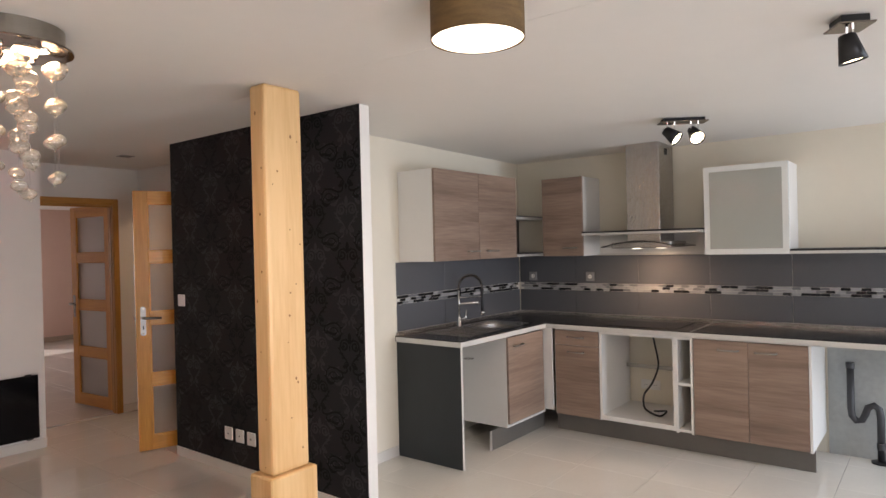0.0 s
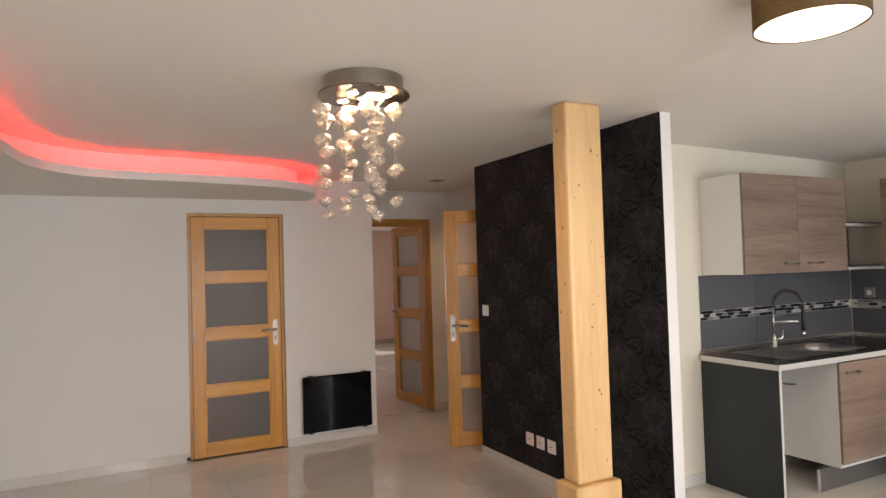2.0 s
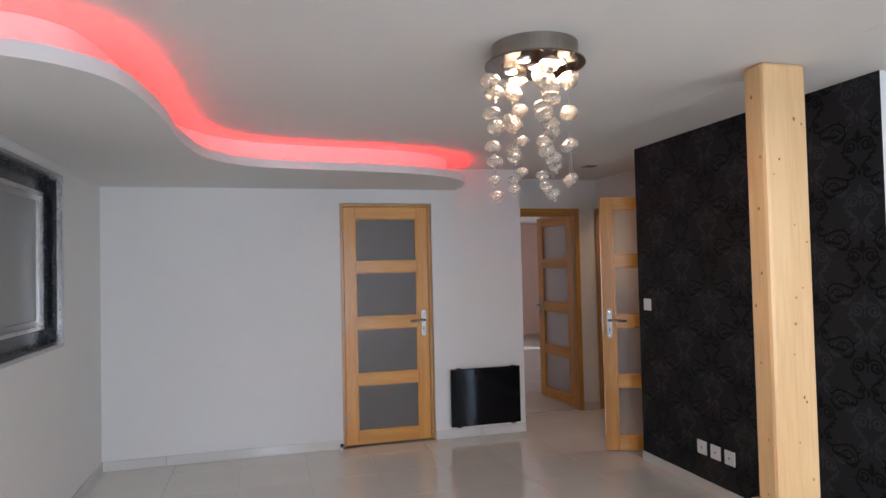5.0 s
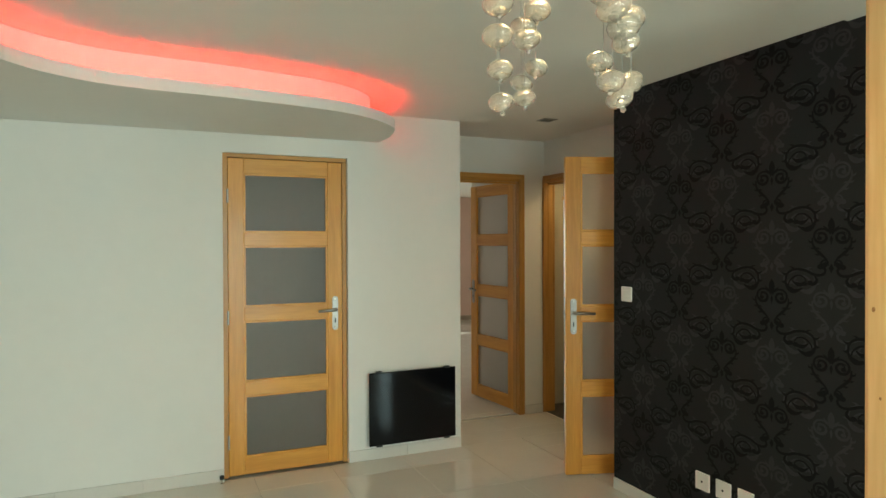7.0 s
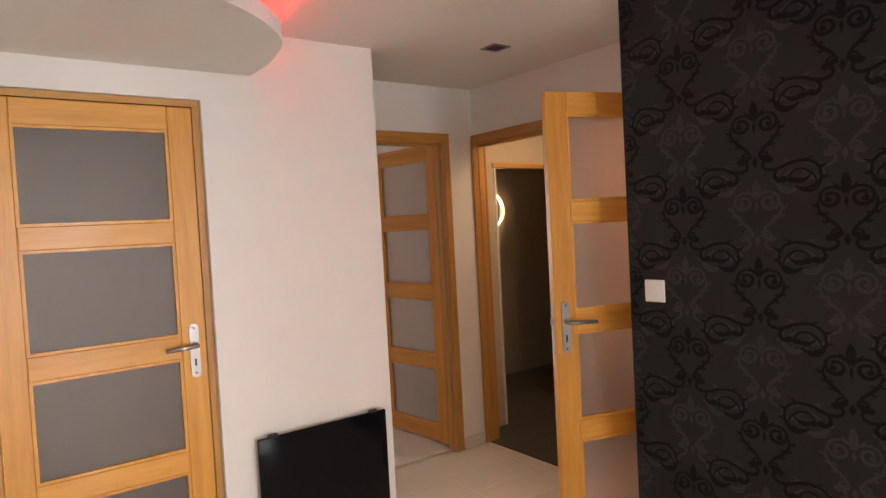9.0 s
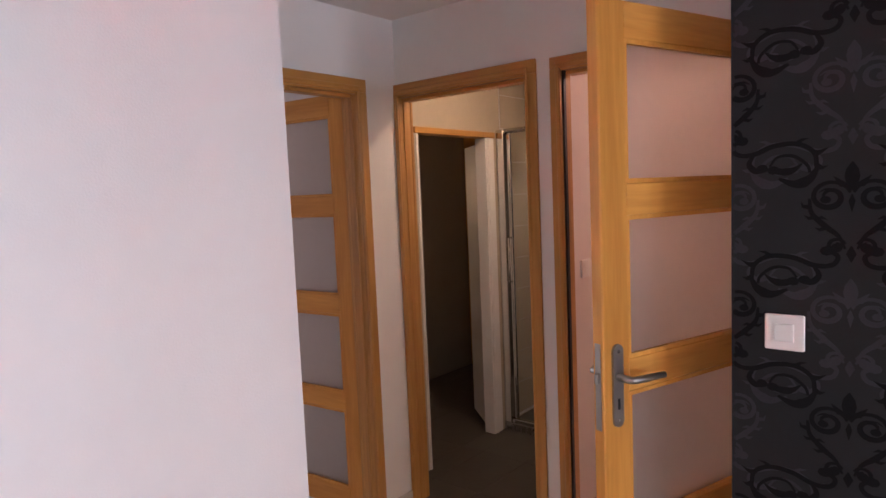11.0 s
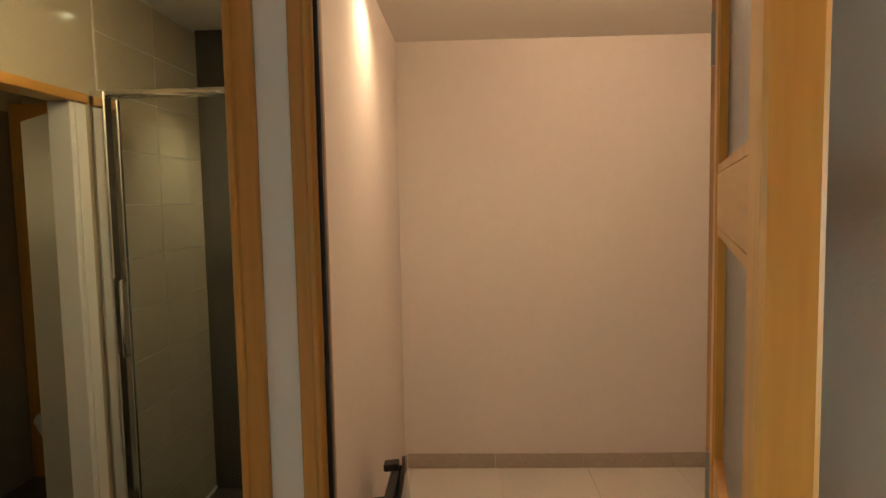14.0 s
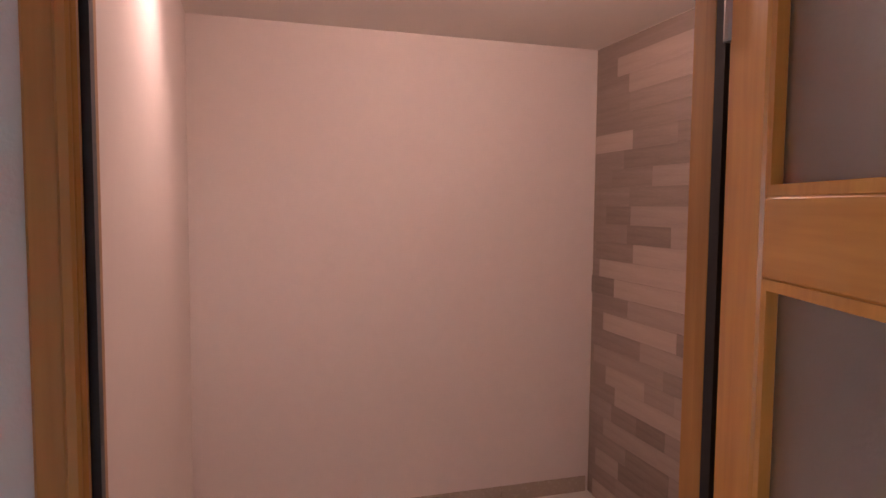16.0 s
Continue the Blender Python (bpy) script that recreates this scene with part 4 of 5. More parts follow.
for k in range(7):
    part("drainer_ridge", box(0.05, 0.07 + 0.045 * k, 0.0041, 0.42, 0.084 + 0.045 * k, 0.008, 0.0018), STEEL, sink)
part("waste", lathe([(0.0, -0.150), (0.035, -0.150), (0.04, -0.154)], 20), CHROME, sink)

tap = thing("kitchen_tap", 4.752, 3.69, 0.9045, "chrome spring kitchen tap with black hand spray", "tap")
part("base", lathe([(0.026, 0), (0.026, 0.012), (0.019, 0.018), (0.017, 0.075), (0.014, 0.085), (0.010, 0.09)], 20, True), CHROME, tap, smooth=True)
part("riser", tube([(0, 0, 0.08), (0, 0, 0.30)], 0.0085, 12), CHROME, tap, smooth=True)
dx, dy = 0.86, -0.51
arcp = []
for k in range(25):
    a = math.pi * (1 - k / 24)
    arcp.append((0.105 * (1 + math.cos(a)) * dx, 0.105 * (1 + math.cos(a)) * dy, 0.31 + 0.105 * math.sin(a)))
part("hose", tube(arcp, 0.006, 8), BLACKPL, tap, "black spray hose", True)
bm = bmesh.new()
for k in range(0, 25):
    p = Vector(arcp[k])
    d = (Vector(arcp[min(k + 1, 24)]) - Vector(arcp[max(k - 1, 0)])).normalized() * 0.0025
    add_tube(bm, [p - d, p + d], 0.0135, 10)
part("spring", bm, BRONZE, tap, "chrome coil spring", False)
ex, ey = 0.21 * dx, 0.21 * dy
part("spray_head", tube([(ex, ey, 0.31), (ex, ey, 0.27), (ex, ey, 0.20), (ex, ey, 0.165), (ex, ey, 0.115)], [0.010, 0.013, 0.012, 0.013, 0.017], 14), BLACKPL, tap, "black hand spray", True)
part("spray_nozzle", tube([(ex, ey, 0.115), (ex, ey, 0.085)], 0.018, 14), CHROME, tap, "", True)
part("holder_arm", tube([(0, 0, 0.235), (ex, ey, 0.235)], 0.005, 8), CHROME, tap)
part("spout", tube([(0, 0, 0.185), (ex * 0.8, ey * 0.8, 0.19), (ex * 0.86, ey * 0.86, 0.175)], 0.010, 10), CHROME, tap, "", True)
part("lever", tube([(0.02, -0.012, 0.06), (0.05, -0.03, 0.07), (0.055, -0.033, 0.13)], [0.010, 0.008, 0.006], 10), CHROME, tap, "chrome lever", True)

# ---- pipe and cable ----
drain = thing("drain_pipe", 5.86, 1.115, 0, "grey plastic drain pipe with trap under the worktop", "pipe")
pts = [(0, 0.0, 0.66), (0, 0, 0.36), (0, -0.005, 0.31), (0, -0.03, 0.275), (0, -0.065, 0.285), (0, -0.085, 0.33), (0, -0.10, 0.375), (0, -0.135, 0.395), (0, -0.165, 0.37), (0, -0.172, 0.31), (0, -0.172, 0.02)]
part("pipe", tube(pts, 0.023, 14), GREYPIPE, drain, smooth=True)
part("collar", tube([(0, 0, 0.64), (0, 0, 0.68)], 0.028, 14), GREYPIPE, drain)
part("collar", tube([(0, -0.172, 0.10), (0, -0.172, 0.14)], 0.028, 14), GREYPIPE, drain)
flange = part("floor_flange", lathe([(0.0, 0.002), (0.06, 0.002), (0.06, 0.012), (0.0, 0.018)], 20), BLACKPL, drain)
flange.location = (0, -0.172, 0)
cable = thing("power_cable", 5.60, 2.44, 0.196, "black power cable hanging loose in the oven housing", "cable")
cp = smooth_path([(0.10, 0.02, 0.655), (0.12, 0.0, 0.52), (0.13, -0.02, 0.36), (0.10, 0.02, 0.22), (0.07, 0.08, 0.12), (0.04, 0.07, 0.03), (-0.03, 0.0, 0.012), (-0.10, -0.09, 0.012), (-0.13, -0.14, 0.03), (-0.08, -0.15, 0.05), (-0.03, -0.08, 0.03), (0.02, -0.02, 0.012)], 6)
part("cord", tube([tuple(p) for p in cp], 0.008, 8), BLACKPL, cable, smooth=True)

# ---- chandelier ----
ch = thing("chandelier", 1.485, 3.275, H, "round chrome ceiling chandelier with hanging glass bubbles, lit", "chandelier")
part("canopy", lathe([(0.0, 0), (0.175, 0), (0.175, -0.065), (0.172, -0.07), (0.0, -0.07)], 48), CANOPY, ch, "satin chrome canopy", False)
part("plate", lathe([(0.0, -0.073), (0.203, -0.073), (0.203, -0.080), (0.0, -0.080)], 48), BRONZE, ch, "dark mirrored plate")


def bubble_mesh(rad):
    bm = bmesh.new()
    for r, flip in ((rad, False), (rad - 0.0014, True)):
        got = bmesh.ops.create_uvsphere(bm, u_segments=20, v_segments=12, radius=r, matrix=Matrix.Diagonal((1, 1, 0.72 * (1 if not flip else (rad * 0.72 - 0.0014) / (r * 0.72)), 1)))["verts"]
        if flip:
            bmesh.ops.reverse_faces(bm, faces=list({f for v in got for f in v.link_faces}))
    me = mesh_of(bm, "bubble", BUBBLE)
    for p in me.polygons:
        p.use_smooth = True
    return me


RADII = (0.041, 0.037, 0.033, 0.027)
BUBBLES = [bubble_mesh(r) for r in RADII]
bm = lathe([(0.0, -0.018), (0.006, -0.014), (0.004, -0.007), (0.013, -0.003), (0.015, 0.002), (0.008, 0.007), (0.0, 0.009)], 10)
BEAD = mesh_of(bm, "bead_cluster", CHROME)
rng = random.Random(7)
# four clusters of strands, each strand with four bubbles
CLUSTERS = ((-0.188, 0.020, (0.150, 0.192)), (-0.035, 0.140, (0.098, 0.130, 0.165)), (-0.022, -0.150, (0.118, 0.150, 0.185, 0.215)), (0.150, -0.015, (0.118, 0.138)))
for gx, gy, drops in CLUSTERS:
    for s, first in enumerate(drops):
        ang = s * 2.1 + gx * 9
        px, py = gx + 0.020 * math.cos(ang), gy + 0.020 * math.sin(ang)
        step = 0.134 + rng.uniform(-0.004, 0.004)
        part("wire", tube([(px, py, -0.08), (px, py, -first - step * 3)], 0.0006, 5), NICKEL, ch)
        for t in range(4):
            ball = new("bubble", BUBBLES[t])
            ball.parent = ch
            ball.matrix_basis = pose(px + rng.uniform(-0.006, 0.006), py + rng.uniform(-0.006, 0.006), -first - step * t, rng.uniform(-14, 14), rng.uniform(-14, 14), 0)
            bead = new("bead_cluster", BEAD)
            bead.parent = ball
            bead.location = (0, 0, -RADII[t] * 0.72 + 0.008)
for k in range(5):
    gx, gy = (0.105 * math.cos(0.75 + k * math.pi / 2), 0.105 * math.sin(0.75 + k * math.pi / 2)) if k < 4 else (0, 0)
    b = part("bulb", lathe([(0.0, -0.088), (0.022, -0.088), (0.024, -0.0805)], 16), BUBBULB, ch, "lit bulb")
    b.location = (gx, gy, 0)
    part("bulb_ring", lathe([(0.024, -0.0802), (0.031, -0.0802), (0.029, -0.087), (0.024, -0.088)], 20), CHROME, b)

# ---- drum ceiling lamp ----
dl = thing("drum_lamp", 2.398, 1.825, H, "round ceiling lamp with brown-gold fabric shade, lit", "ceiling lamp")
part("shade", lathe([(0.160, -0.005), (0.160, -0.140), (0.156, -0.140), (0.156, -0.005), (0.160, -0.005)], 48), FABRIC, dl, "brown-gold fabric shade", True)
part("diffuser", lathe([(0.0, -0.146), (0.09, -0.145), (0.142, -0.142), (0.1555, -0.135)], 48), LAMPWHITE, dl, "glowing white diffuser", True)
part("ceiling_plate", lathe([(0.0, -0.002), (0.12, -0.002), (0.12, -0.02), (0.0, -0.02)], 32), WHITEPL, dl)

# ---- spotlights ----
def spot_head(parent, x, y, z, aim, rot):
    arm = part("arm", box(x - 0.026, y - 0.004, z - 0.06, x - 0.02, y + 0.004, z), CHROME, parent)
    part("arm", box(x + 0.02, y - 0.004, z - 0.06, x + 0.026, y + 0.004, z), CHROME, parent)
    hd = part("head", lathe([(0.019, 0.045), (0.025, 0.042), (0.042, -0.045), (0.039, -0.045), (0.024, 0.03), (0.0, 0.03)], 24), BLACKPL, parent, "dark conical spot head", True)
    hd.matrix_basis = pose(x, y, z - 0.075, aim, 0, rot) @ Matrix.Diagonal((1.18, 1.18, 1.18, 1))
    b = part("bulb", lathe([(0.0, -0.038), (0.036, -0.038), (0.034, -0.028)], 20), BULB, hd, "lit bulb")
    return arm, b


s1 = thing("spotlight", 3.46, 0.855, 2.384, "dark single ceiling spotlight, lit", "spotlight", "ceiling spots", 30)
part("base", box(-0.05, -0.05, -0.030, 0.05, 0.05, -0.001, 0.002), BLACKPL, s1)
part("base_plate", box(-0.065, -0.065, -0.037, 0.065, 0.065, -0.0305, 0.001), BRONZE, s1)
spot_head(s1, 0, 0, -0.037, -12, 0)
s2 = thing("spotlight_bar", 4.86, 1.914, 2.356, "dark ceiling bar with two spot heads, lit", "spotlight", "ceiling spots", -57)
part("base", box(-0.13, -0.045, -0.022, 0.13, 0.045, -0.001, 0.002), BLACKPL, s2)
part("base_plate", box(-0.15, -0.06, -0.028, 0.15, 0.06, -0.0225, 0.001), BRONZE, s2)
spot_head(s2, -0.075, 0, -0.028, -50, 55)
spot_head(s2, 0.075, 0, -0.028, -48, 10)

# ---- hall ceiling fitting, window, skirting, door stop ----
hv = thing("recessed_downlight", 3.25, 6.09, H, "small square metal recessed ceiling light, off", "downlight")
part("frame", boxes((-0.055, -0.055, -0.006, 0.055, -0.04, -0.001), (-0.055, 0.04, -0.006, 0.055, 0.055, -0.001), (-0.055, -0.04, -0.006, -0.04, 0.04, -0.001), (0.04, -0.04, -0.006, 0.055, 0.04, -0.001)), NICKEL, hv)
part("lens", box(-0.04, -0.04, -0.003, 0.04, 0.04, -0.001), BLACKGLASS, hv)
win = thing("window_1", -0.82, 4.675, 1.61, "wall window with black recess and silver frame", "window", kind="structure")
Y0, Y1, A0, A1 = -0.675, 0.675, -0.51, 0.51


def ring(x0, x1, y0, y1, z0, z1, w):
    return boxes((x0, y0, z0, x1, y0 + w, z1), (x0, y1 - w, z0, x1, y1, z1), (x0, y0 + w, z0, x1, y1 - w, z0 + w), (x0, y0 + w, z1 - w, x1, y1 - w, z1))


part("trim", ring(-0.005, 0.024, Y0 - 0.02, Y1 + 0.02, A0 - 0.02, A1 + 0.02, 0.022), STEEL, win, "polished metal trim")
part("reveal", ring(-0.11, -0.0055, Y0 + 0.001, Y1 - 0.001, A0 + 0.001, A1 - 0.001, 0.012), BLACKREV, win, "black lacquered reveal")
part("frame", ring(-0.10, -0.065, Y0 + 0.013, Y1 - 0.013, A0 + 0.013, A1 - 0.013, 0.085), BLACKREV, win, "black frame")
part("sash", ring(-0.098, -0.05, Y0 + 0.099, Y1 - 0.099, A0 + 0.099, A1 - 0.099, 0.022), STEEL, win, "silver sash")
part("sash_inner", ring(-0.098, -0.075, Y0 + 0.1215, Y1 - 0.1215, A0 + 0.1215, A1 - 0.1215, 0.03), NICKEL, win, "silver sash")
part("pane", box(-0.095, Y0 + 0.148, A0 + 0.148, -0.088, Y1 - 0.148, A1 - 0.148), WINPANE, win, "grey milky glass pane")
part("shutter", box(-0.14, Y0 + 0.002, A0 + 0.002, -0.112, Y1 - 0.002, A1 - 0.002), SHUTTER, win, "closed grey shutter")

# the one at x 2.175 is added only to let in fill light
for x0, nm in ((0.625, "window_2"), (2.175, "window_4")):
    bay = thing(nm, x0, -1.36, 0.05, "tall unseen glazed door with white frame", "window", kind="structure")
    part("frame", boxes((-0.425, -0.03, 0, -0.375, 0.03, 2.1), (0.375, -0.03, 0, 0.425, 0.03, 2.1), (0.10, -0.03, 0.05, 0.15, 0.03, 2.04), (-0.375, -0.03, 0, 0.375, 0.03, 0.05), (-0.375, -0.03, 2.04, 0.375, 0.03, 2.1)), WHITEPL, bay)
kw = thing("window_3", 5.175, -1.36, 0.05, "glazed kitchen door with white frame", "window", kind="structure")
part("frame", boxes((-0.675, -0.03, 0, -0.62, 0.03, 2.1), (0.62, -0.03, 0, 0.675, 0.03, 2.1), (-0.03, -0.03, 0.06, 0.03, 0.03, 2.04), (-0.62, -0.03, 0, 0.62, 0.03, 0.06), (-0.62, -0.03, 2.04, 0.62, 0.03, 2.1)), WHITEPL, kw)


def skirting(name, axis, a0, a1, wall, side, mat, label, h=0.078):
    """Tile skirting along a wall face; side is the way into the room."""
    d = thing(name, label=label, category="baseboard", kind="structure")
    n = max(1, round((a1 - a0) / 0.5))
    w = (a1 - a0) / n
    v0, v1 = sorted((wall + side * 0.0005, wall + side * 0.010))
    me = mesh_of(box(-w / 2 + 0.001, v0, 0.001, w / 2 - 0.001, v1, h, 0.0012) if axis == "x" else box(v0, -w / 2 + 0.001, 0.001, v1, w / 2 - 0.001, h, 0.0012), "skirting_tile", mat)
    for k in range(n):
        ob = new("skirting_tile", me)
        c = a0 + w * (k + 0.5)
        ob.location = (c, 0, 0) if axis == "x" else (0, c, 0)
        ob.parent = d
    return d


L = "pale glossy tile skirting along the wall"
skirting("baseboard", "x", -0.82, 1.03, 6.39, -1, SKIRT, L)
skirting("baseboard", "x", 1.84, 2.69, 6.39, -1, SKIRT, L)
skirting("baseboard", "y", -1.3, 6.378, -0.82, 1, SKIRT, L)
skirting("baseboard", "y", 3.21, 5.28, 3.204, -1, SKIRT, L, 0.071)
skirting("baseboard", "x", 3.292, 4.14, 3.83, -1, SKIRT, L)
skirting("baseboard", "y", 6.40, 6.955, 2.69, 1, SKIRT, L)
skirting("baseboard", "x", 3.585, 3.776, 6.965, -1, SKIRT, L)
skirting("baseboard", "x", 3.29, 3.77, 5.28, 1, SKIRT, L)
skirting("baseboard", "y", 4.145, 6.155, 6.17, -1, SKIRT_B, "beige tile skirting in the small room", 0.085)
skirting("baseboard", "x", 3.89, 6.158, 6.17, -1, SKIRT_B, "beige tile skirting in the small room", 0.085)
skirting("baseboard", "y", 8.42, 13.38, 6.50, -1, SKIRT_B, "beige tile skirting in the bedroom", 0.085)
skirting("baseboard", "x", 1.92, 6.48, 13.40, -1, SKIRT_B, "beige tile skirting in the bedroom", 0.085)
ds = thing("door_stop", 1.012, 6.34, 0, "small black and metal door stop on the floor", "door stop")
part("post", lathe([(0.012, 0.001), (0.012, 0.008), (0.006, 0.01), (0.006, 0.03)], 14, True), CHROME, ds)
part("rubber", lathe([(0.012, 0.03), (0.014, 0.034), (0.014, 0.05), (0.010, 0.054)], 14, True), BLACKPL, ds)

# ---- small room: plank wall and leaning heater ----
def plank_material():
    m = material("wood_look_plank", (0.36, 0.29, 0.245), 0.6, var=0.5, scale=2.2, stretch=(1.0, 1.0, 14.0), random_amount=1.0, bump=0.08, bscale=30)
    return m


PLANK = plank_material()
pw = thing("plank_wall", 6.165, 4.13, 0, "wood-look plank cladding in mixed grey-browns", "wall cladding", kind="structure")
rng = random.Random(21)
PH = 0.0925
lengths = [0.22, 0.34, 0.46, 0.60, 0.78]
plank_meshes = {a: mesh_of(box(-a + 0.0008, 0.0005, 0.0005, 0, 0.006, PH - 0.0005), "plank", PLANK) for a in lengths}
z = 0.0
while z + PH < H:
    u = -rng.uniform(0.0, 0.35)
    while u > -2.25:
        a = rng.choice(lengths)
        if u - a < -2.86:
            break
        ob = new("plank", plank_meshes[a])
        ob.parent = pw
        ob.location = (u if u < 0 else 0, 0, z)
        u -= a
    z += PH
part("plank_backing", box(-2.28, 0.0001, 0.001, 0, 0.0004, H - 0.002), PLANK, pw)
lh = thing("panel_heater", 4.31, 6.02, 0.0, "black glass panel heater leaning unmounted against the wall", "radiator")
lh.matrix_world = pose(4.31, 5.985, 0.004, -6, 0, 0)
bm = bmesh.new()
rowsv = []
for k in range(13):
    u = 0.652 * k / 12
    bow = -0.02 * math.sin(math.pi * k / 12)
    rowsv.append([bm.verts.new((u, bow + w, v)) for w, v in ((0, 0.06), (0, 0.57), (0.012, 0.57), (0.012, 0.06))])
for a, b in zip(rowsv, rowsv[1:]):
    for i in range(4):
        bm.faces.new((a[i], a[(i + 1) % 4], b[(i + 1) % 4], b[i]))
bm.faces.new(rowsv[0])
bm.faces.new(rowsv[-1][::-1])
bmesh.ops.recalc_face_normals(bm, faces=bm.faces)
part("panel", bm, BLACKGLASS, lh, "bowed dark glass front")
part("body", box(0.01, 0.013, 0.04, 0.64, 0.052, 0.545, 0.006), BLACKPL, lh)
part("foot", box(0.02, 0.0, 0.0, 0.08, 0.05, 0.06, 0.004), BLACKPL, lh)
part("foot", box(0.57, 0.0, 0.0, 0.63, 0.05, 0.06, 0.004), BLACKPL, lh)
for u in (0.0, 0.28, 0.58):
    part("bracket", box(u, 0.02, 0.545, u + 0.05, 0.075, 0.572, 0.003), BLACKPL, lh)
dn = thing("recessed_spot", 5.02, 6.00, H, "small round recessed ceiling spot, lit", "downlight")
part("ring", lathe([(0.030, -0.001), (0.042, -0.001), (0.040, -0.006), (0.030, -0.006)], 24), NICKEL, dn)
part("bulb", lathe([(0.0, -0.003), (0.029, -0.003)], 20), BULB, dn, "lit bulb")
copy_thing(dn, pose(5.02, 5.10, H))
copy_thing(dn, pose(5.50, 6.70, H))
# unseen fixture, added to go with the fill in the bathroom entry
copy_thing(dn, pose(4.32, 6.42, H))

# ---- bathroom ----
def grid_tiles(parent, name, x0, y0, x1, y1, step, mat, z, origin=(0.0, 0.0), thick=0.011, gap=0.0015):
    """Floor tiles on a grid, cut at the given bounds."""
    cache = {}
    i0, i1 = math.floor((x0 - origin[0]) / step), math.ceil((x1 - origin[0]) / step)
    j0, j1 = math.floor((y0 - origin[1]) / step), math.ceil((y1 - origin[1]) / step)
    for i in range(i0, i1):
        for j in range(j0, j1):
            a0, a1 = max(x0, origin[0] + i * step), min(x1, origin[0] + (i + 1) * step)
            b0, b1 = max(y0, origin[1] + j * step), min(y1, origin[1] + (j + 1) * step)
            if a1 - a0 < 0.01 or b1 - b0 < 0.01:
                continue
            key = (round(a1 - a0, 3), round(b1 - b0, 3))
            if key not in cache:
                w, d = key[0] / 2 - gap / 2, key[1] / 2 - gap / 2
                cache[key] = mesh_of(box(-w, -d, -thick, w, d, 0, 0.0009), name, mat)
            ob = new(name, cache[key])
            ob.parent = parent
            ob.location = ((a0 + a1) / 2, (b0 + b1) / 2, z)


bf = structure("bathroom_floor", boxes((3.788, 6.22, -0.0115, 6.17, 7.045, -0.001), (3.87, 7.045, -0.0115, 6.17, 8.29, -0.001)), GROUT, "dark slate-look bathroom floor", "floor")
grid_tiles(bf, "floor_tile", 3.80, 6.222, 4.88, 7.045, 0.45, DARKTILE, 0.006, thick=0.0065)
grid_tiles(bf, "floor_tile", 3.872, 7.045, 6.168, 8.288, 0.45, DARKTILE, 0.006, thick=0.0065)
lt = thing("doorway_trim", 4.115, 7.14, 0, "slim stained wood trim over the inner doorway", "door frame", kind="structure")
part("head", box(-0.012, -0.014, 1.90, 0.745, 0.075, 1.9345, 0.003), FRAMEW_X, lt)
part("jamb", box(0.645, -0.006, 0.007, 0.7395, 0.074, 1.899, 0.003), WHITELAM, lt, "white jamb")
part("jamb_bead", box(0.668, -0.013, 0.007, 0.684, -0.0062, 1.899, 0.003), WHITELAM, lt)
part("jamb", box(0.001, -0.006, 0.007, 0.022, 0.074, 1.899, 0.003), WHITELAM, lt, "white jamb")
wd = thing("white_door", 4.80, 7.222, 0, "plain white door leaf standing open in the bathroom", "door", rz=50)
part("leaf", box(0, -0.035, 0.03, 0.37, 0, 1.87, 0.004), WHITELAM, wd)
for zz in (0.25, 1.0, 1.70):
    part("hinge", tube([(0.372, -0.03, zz - 0.045), (0.372, -0.03, zz + 0.045)], 0.012, 10), WHITEPL, wd)
sh = thing("shower_door", 4.90, 6.225, 0, "chrome framed clear glass shower door", "shower")
part("side_post", boxes((-0.025, 0.855, 0.06, 0.025, 0.91, 1.95), bevel=0.004), CHROME, sh, "chrome post")
part("wall_profile", boxes((-0.02, 0.0, 0.06, 0.02, 0.03, 1.95)), CHROME, sh)
part("top_rail", tube([(0, 0.03, 1.94), (0, 0.855, 1.94)], 0.017, 12), CHROME, sh, "", True)
part("bottom_rail", boxes((-0.02, 0.03, 0.06, 0.02, 0.855, 0.085), bevel=0.004), CHROME, sh)
part("door_stile", boxes((-0.012, 0.815, 0.088, 0.012, 0.837, 1.92), bevel=0.003), CHROME, sh)
part("pane", box(-0.003, 0.03, 0.086, 0.003, 0.814, 1.924), CLEAR, sh, "clear glass pane")
part("pull", tube([(-0.012, 0.825, 0.99), (-0.045, 0.822, 0.99), (-0.045, 0.822, 1.27), (-0.012, 0.825, 1.27)], 0.007, 10), CHROME, sh, "chrome pull", True)
tr = thing("shower_tray", 5.36, 6.675, 0, "dark slate shower tray with pale rim", "shower tray")
part("tray", box(-0.455, -0.45, 0.006, 0.455, 0.45, 0.05, 0.006), DARKTILE, tr)
part("rim", box(-0.485, -0.45, 0.006, -0.456, 0.462, 0.059, 0.004), STEEL, tr, "metal rim")
part("seal_strip", box(-0.455, 0.4505, 0.0505, 0.455, 0.458, 0.064), WHITEPL, tr, "pale sealant strip")
bt = thing("shower_tiles", 4.93, 7.138, 0, "beige wall tiles with pale joints in the shower", "wall tiles", kind="structure")
bed = part("joint_bed", box(0.0, -0.004, 0.05, 0.888, 0.0015, H - 0.001), SKIRT, bt, "pale joints")
me = mesh_of(box(0.002, -0.0075, 0.002, 0.442, -0.0042, 0.208, 0.001), "wall_tile", BATHTILE)
for r in range(11):
    for c in range(2):
        ob = new("wall_tile", me)
        ob.parent = bt
        ob.location = (0.444 * c, 0, 0.065 + 0.211 * r)
wcb = thing("wood_boxing", 6.165, 7.6, 0, "brown wooden boxing beside the toilet", "boxing")
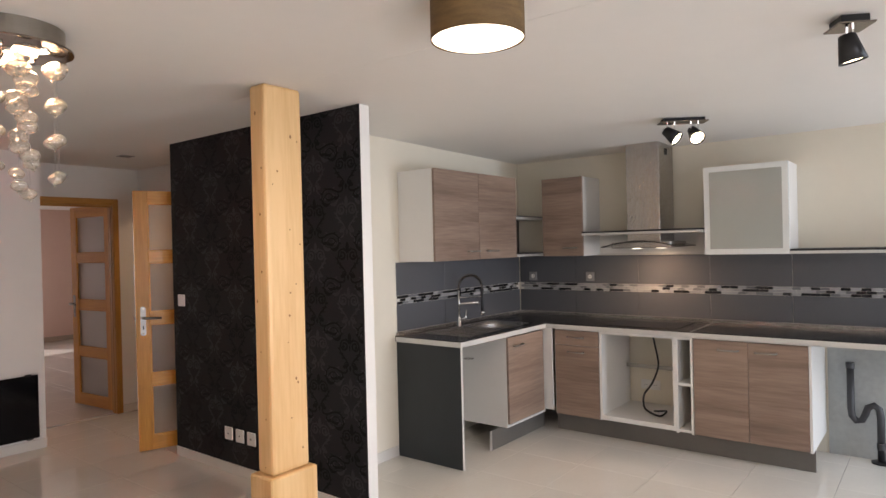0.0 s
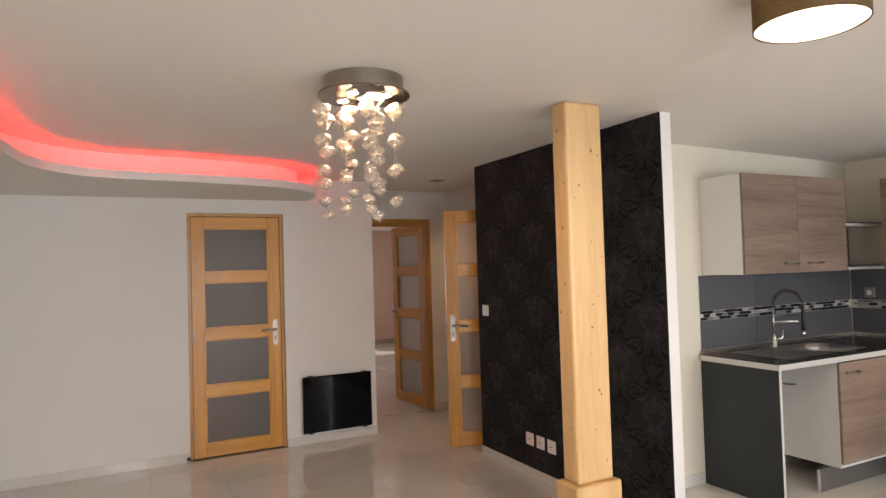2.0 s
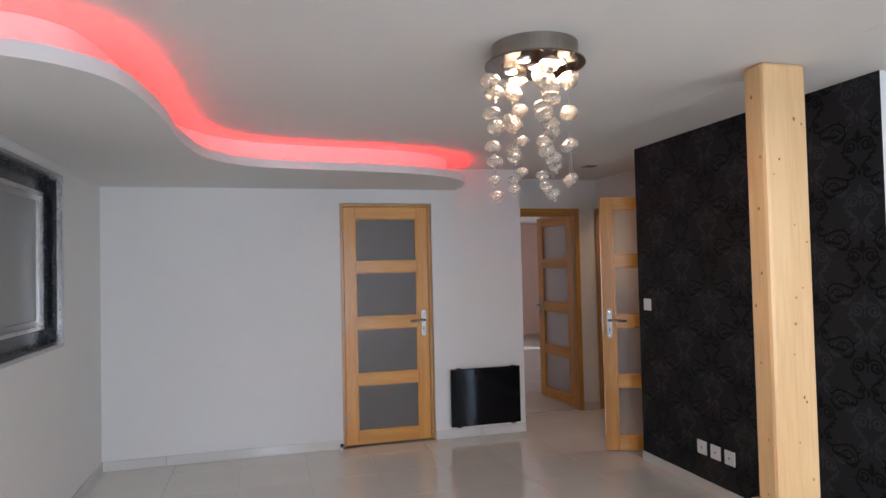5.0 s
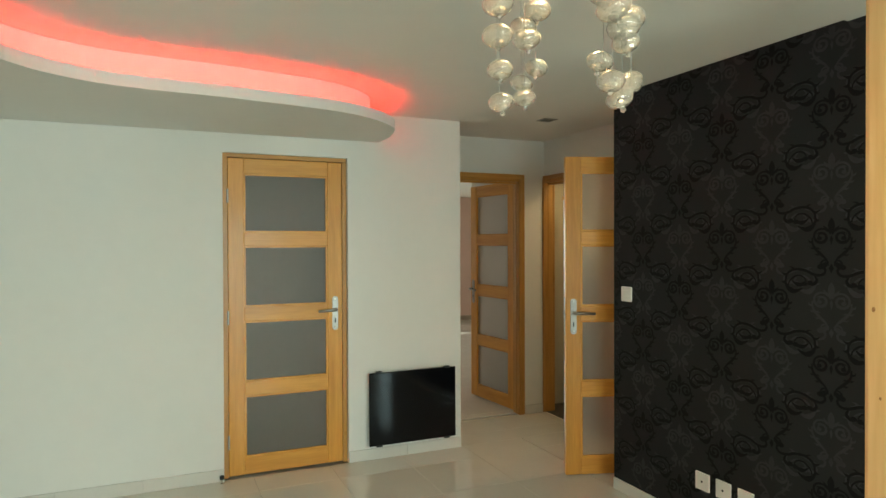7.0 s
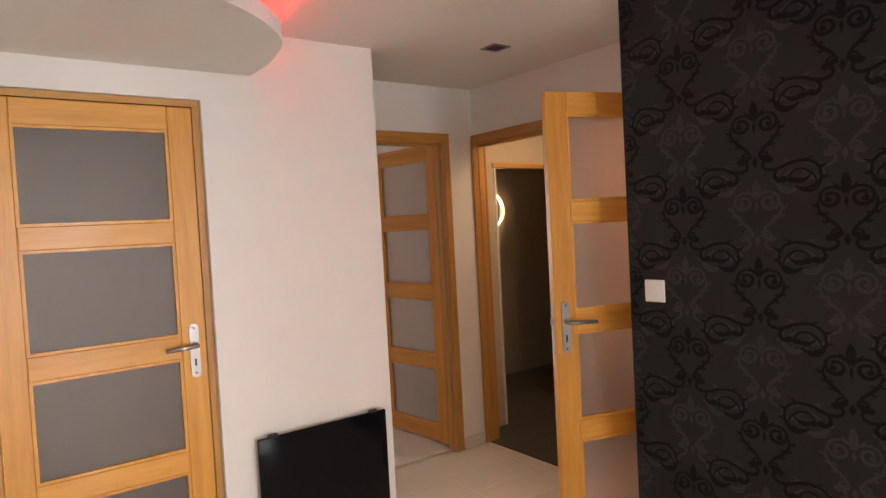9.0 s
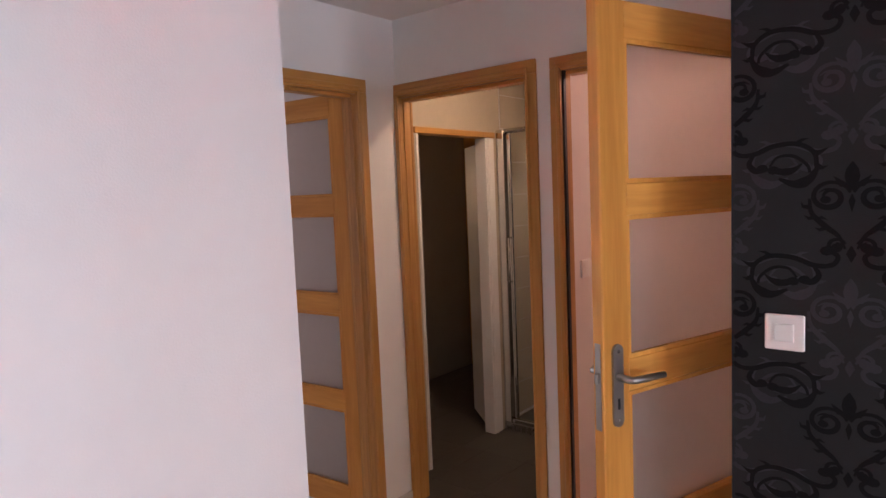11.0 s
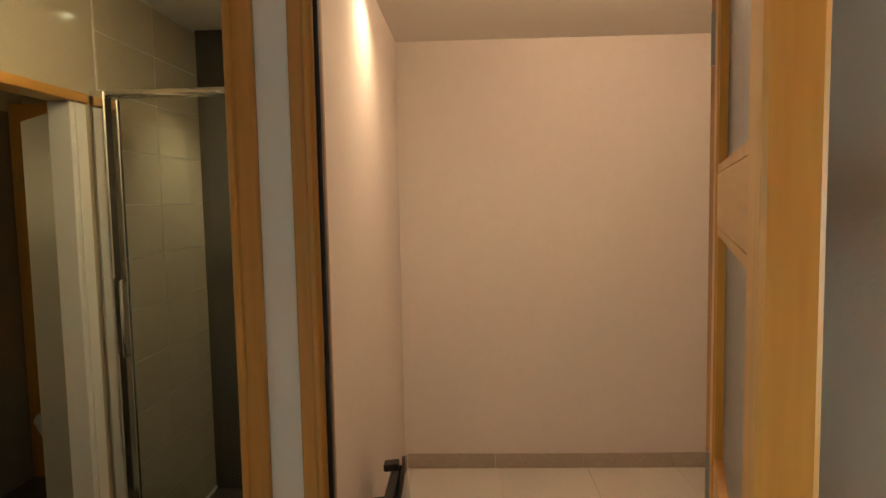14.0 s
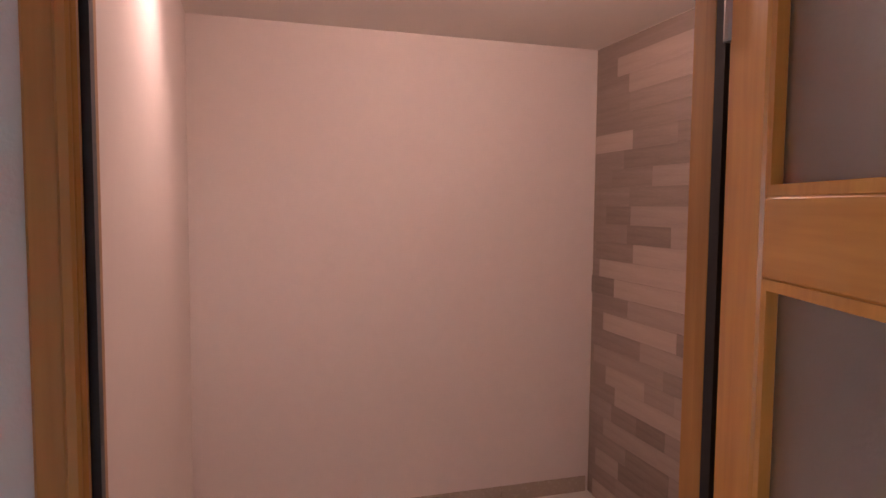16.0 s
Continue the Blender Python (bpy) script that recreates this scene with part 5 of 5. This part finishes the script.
part("panel", box(-0.12, 0.0, 0.007, 0, 0.68, 2.1, 0.004), FRAMEW, wcb)
toilet = thing("toilet", 5.95, 7.95, 0, "white ceramic toilet beside brown boxing", "toilet", rz=90)
part("bowl", lathe([(0.10, 0.007), (0.11, 0.05), (0.10, 0.18), (0.17, 0.34), (0.19, 0.39), (0.17, 0.40), (0.0, 0.40)], 28), WHITEPL, toilet, smooth=True)
part("seat", lathe([(0.10, 0.401), (0.195, 0.401), (0.19, 0.42), (0.11, 0.42)], 28), WHITEPL, toilet, smooth=True)
part("cistern", box(-0.19, -0.235, 0.36, 0.19, -0.20, 0.78, 0.012), WHITEPL, toilet)
rl = thing("ring_lamp", 5.03, 8.285, 1.62, "round glowing ring lamp on the bathroom wall", "lamp")
bm = bmesh.new()
rr = [(0.165 * math.cos(a * math.pi / 18), -0.03, 0.165 * math.sin(a * math.pi / 18)) for a in range(37)]
part("glow_ring", add_tube(bm, rr, 0.010, 8), glow("lit_ring", (1.0, 0.66, 0.32), 9.0), rl, "lit ring", True)
part("back_plate", tube([(0, -0.018, 0), (0, -0.001, 0)], 0.15, 32), MOS_G, rl)

# ---- floor tiles ----
T = 0.5
grid_tiles(floor, "floor_tile", -0.82, -1.3, 5.936, 3.83, T, TILE, 0.0, (0.21, 0.13))
grid_tiles(floor, "floor_tile", -0.82, 3.83, 3.204, 6.39, T, TILE, 0.0, (0.21, 0.13))
grid_tiles(floor, "floor_tile", 2.69, 6.39, 3.788, 6.965, T, TILE, 0.0, (0.21, 0.13))
grid_tiles(floor, "floor_tile", 3.204, 5.28, 3.788, 6.39, T, TILE, 0.0, (0.21, 0.13))
grid_tiles(floor, "floor_tile", 3.788, 4.13, 6.17, 6.17, T, TILE, 0.0, (0.17, 0.13))
grid_tiles(floor, "floor_tile", 1.90, 7.045, 3.788, 13.4, T, TILE, 0.0, (0.21, 0.13))
grid_tiles(floor, "floor_tile", 3.788, 8.40, 6.50, 13.4, T, TILE, 0.0, (0.21, 0.13))
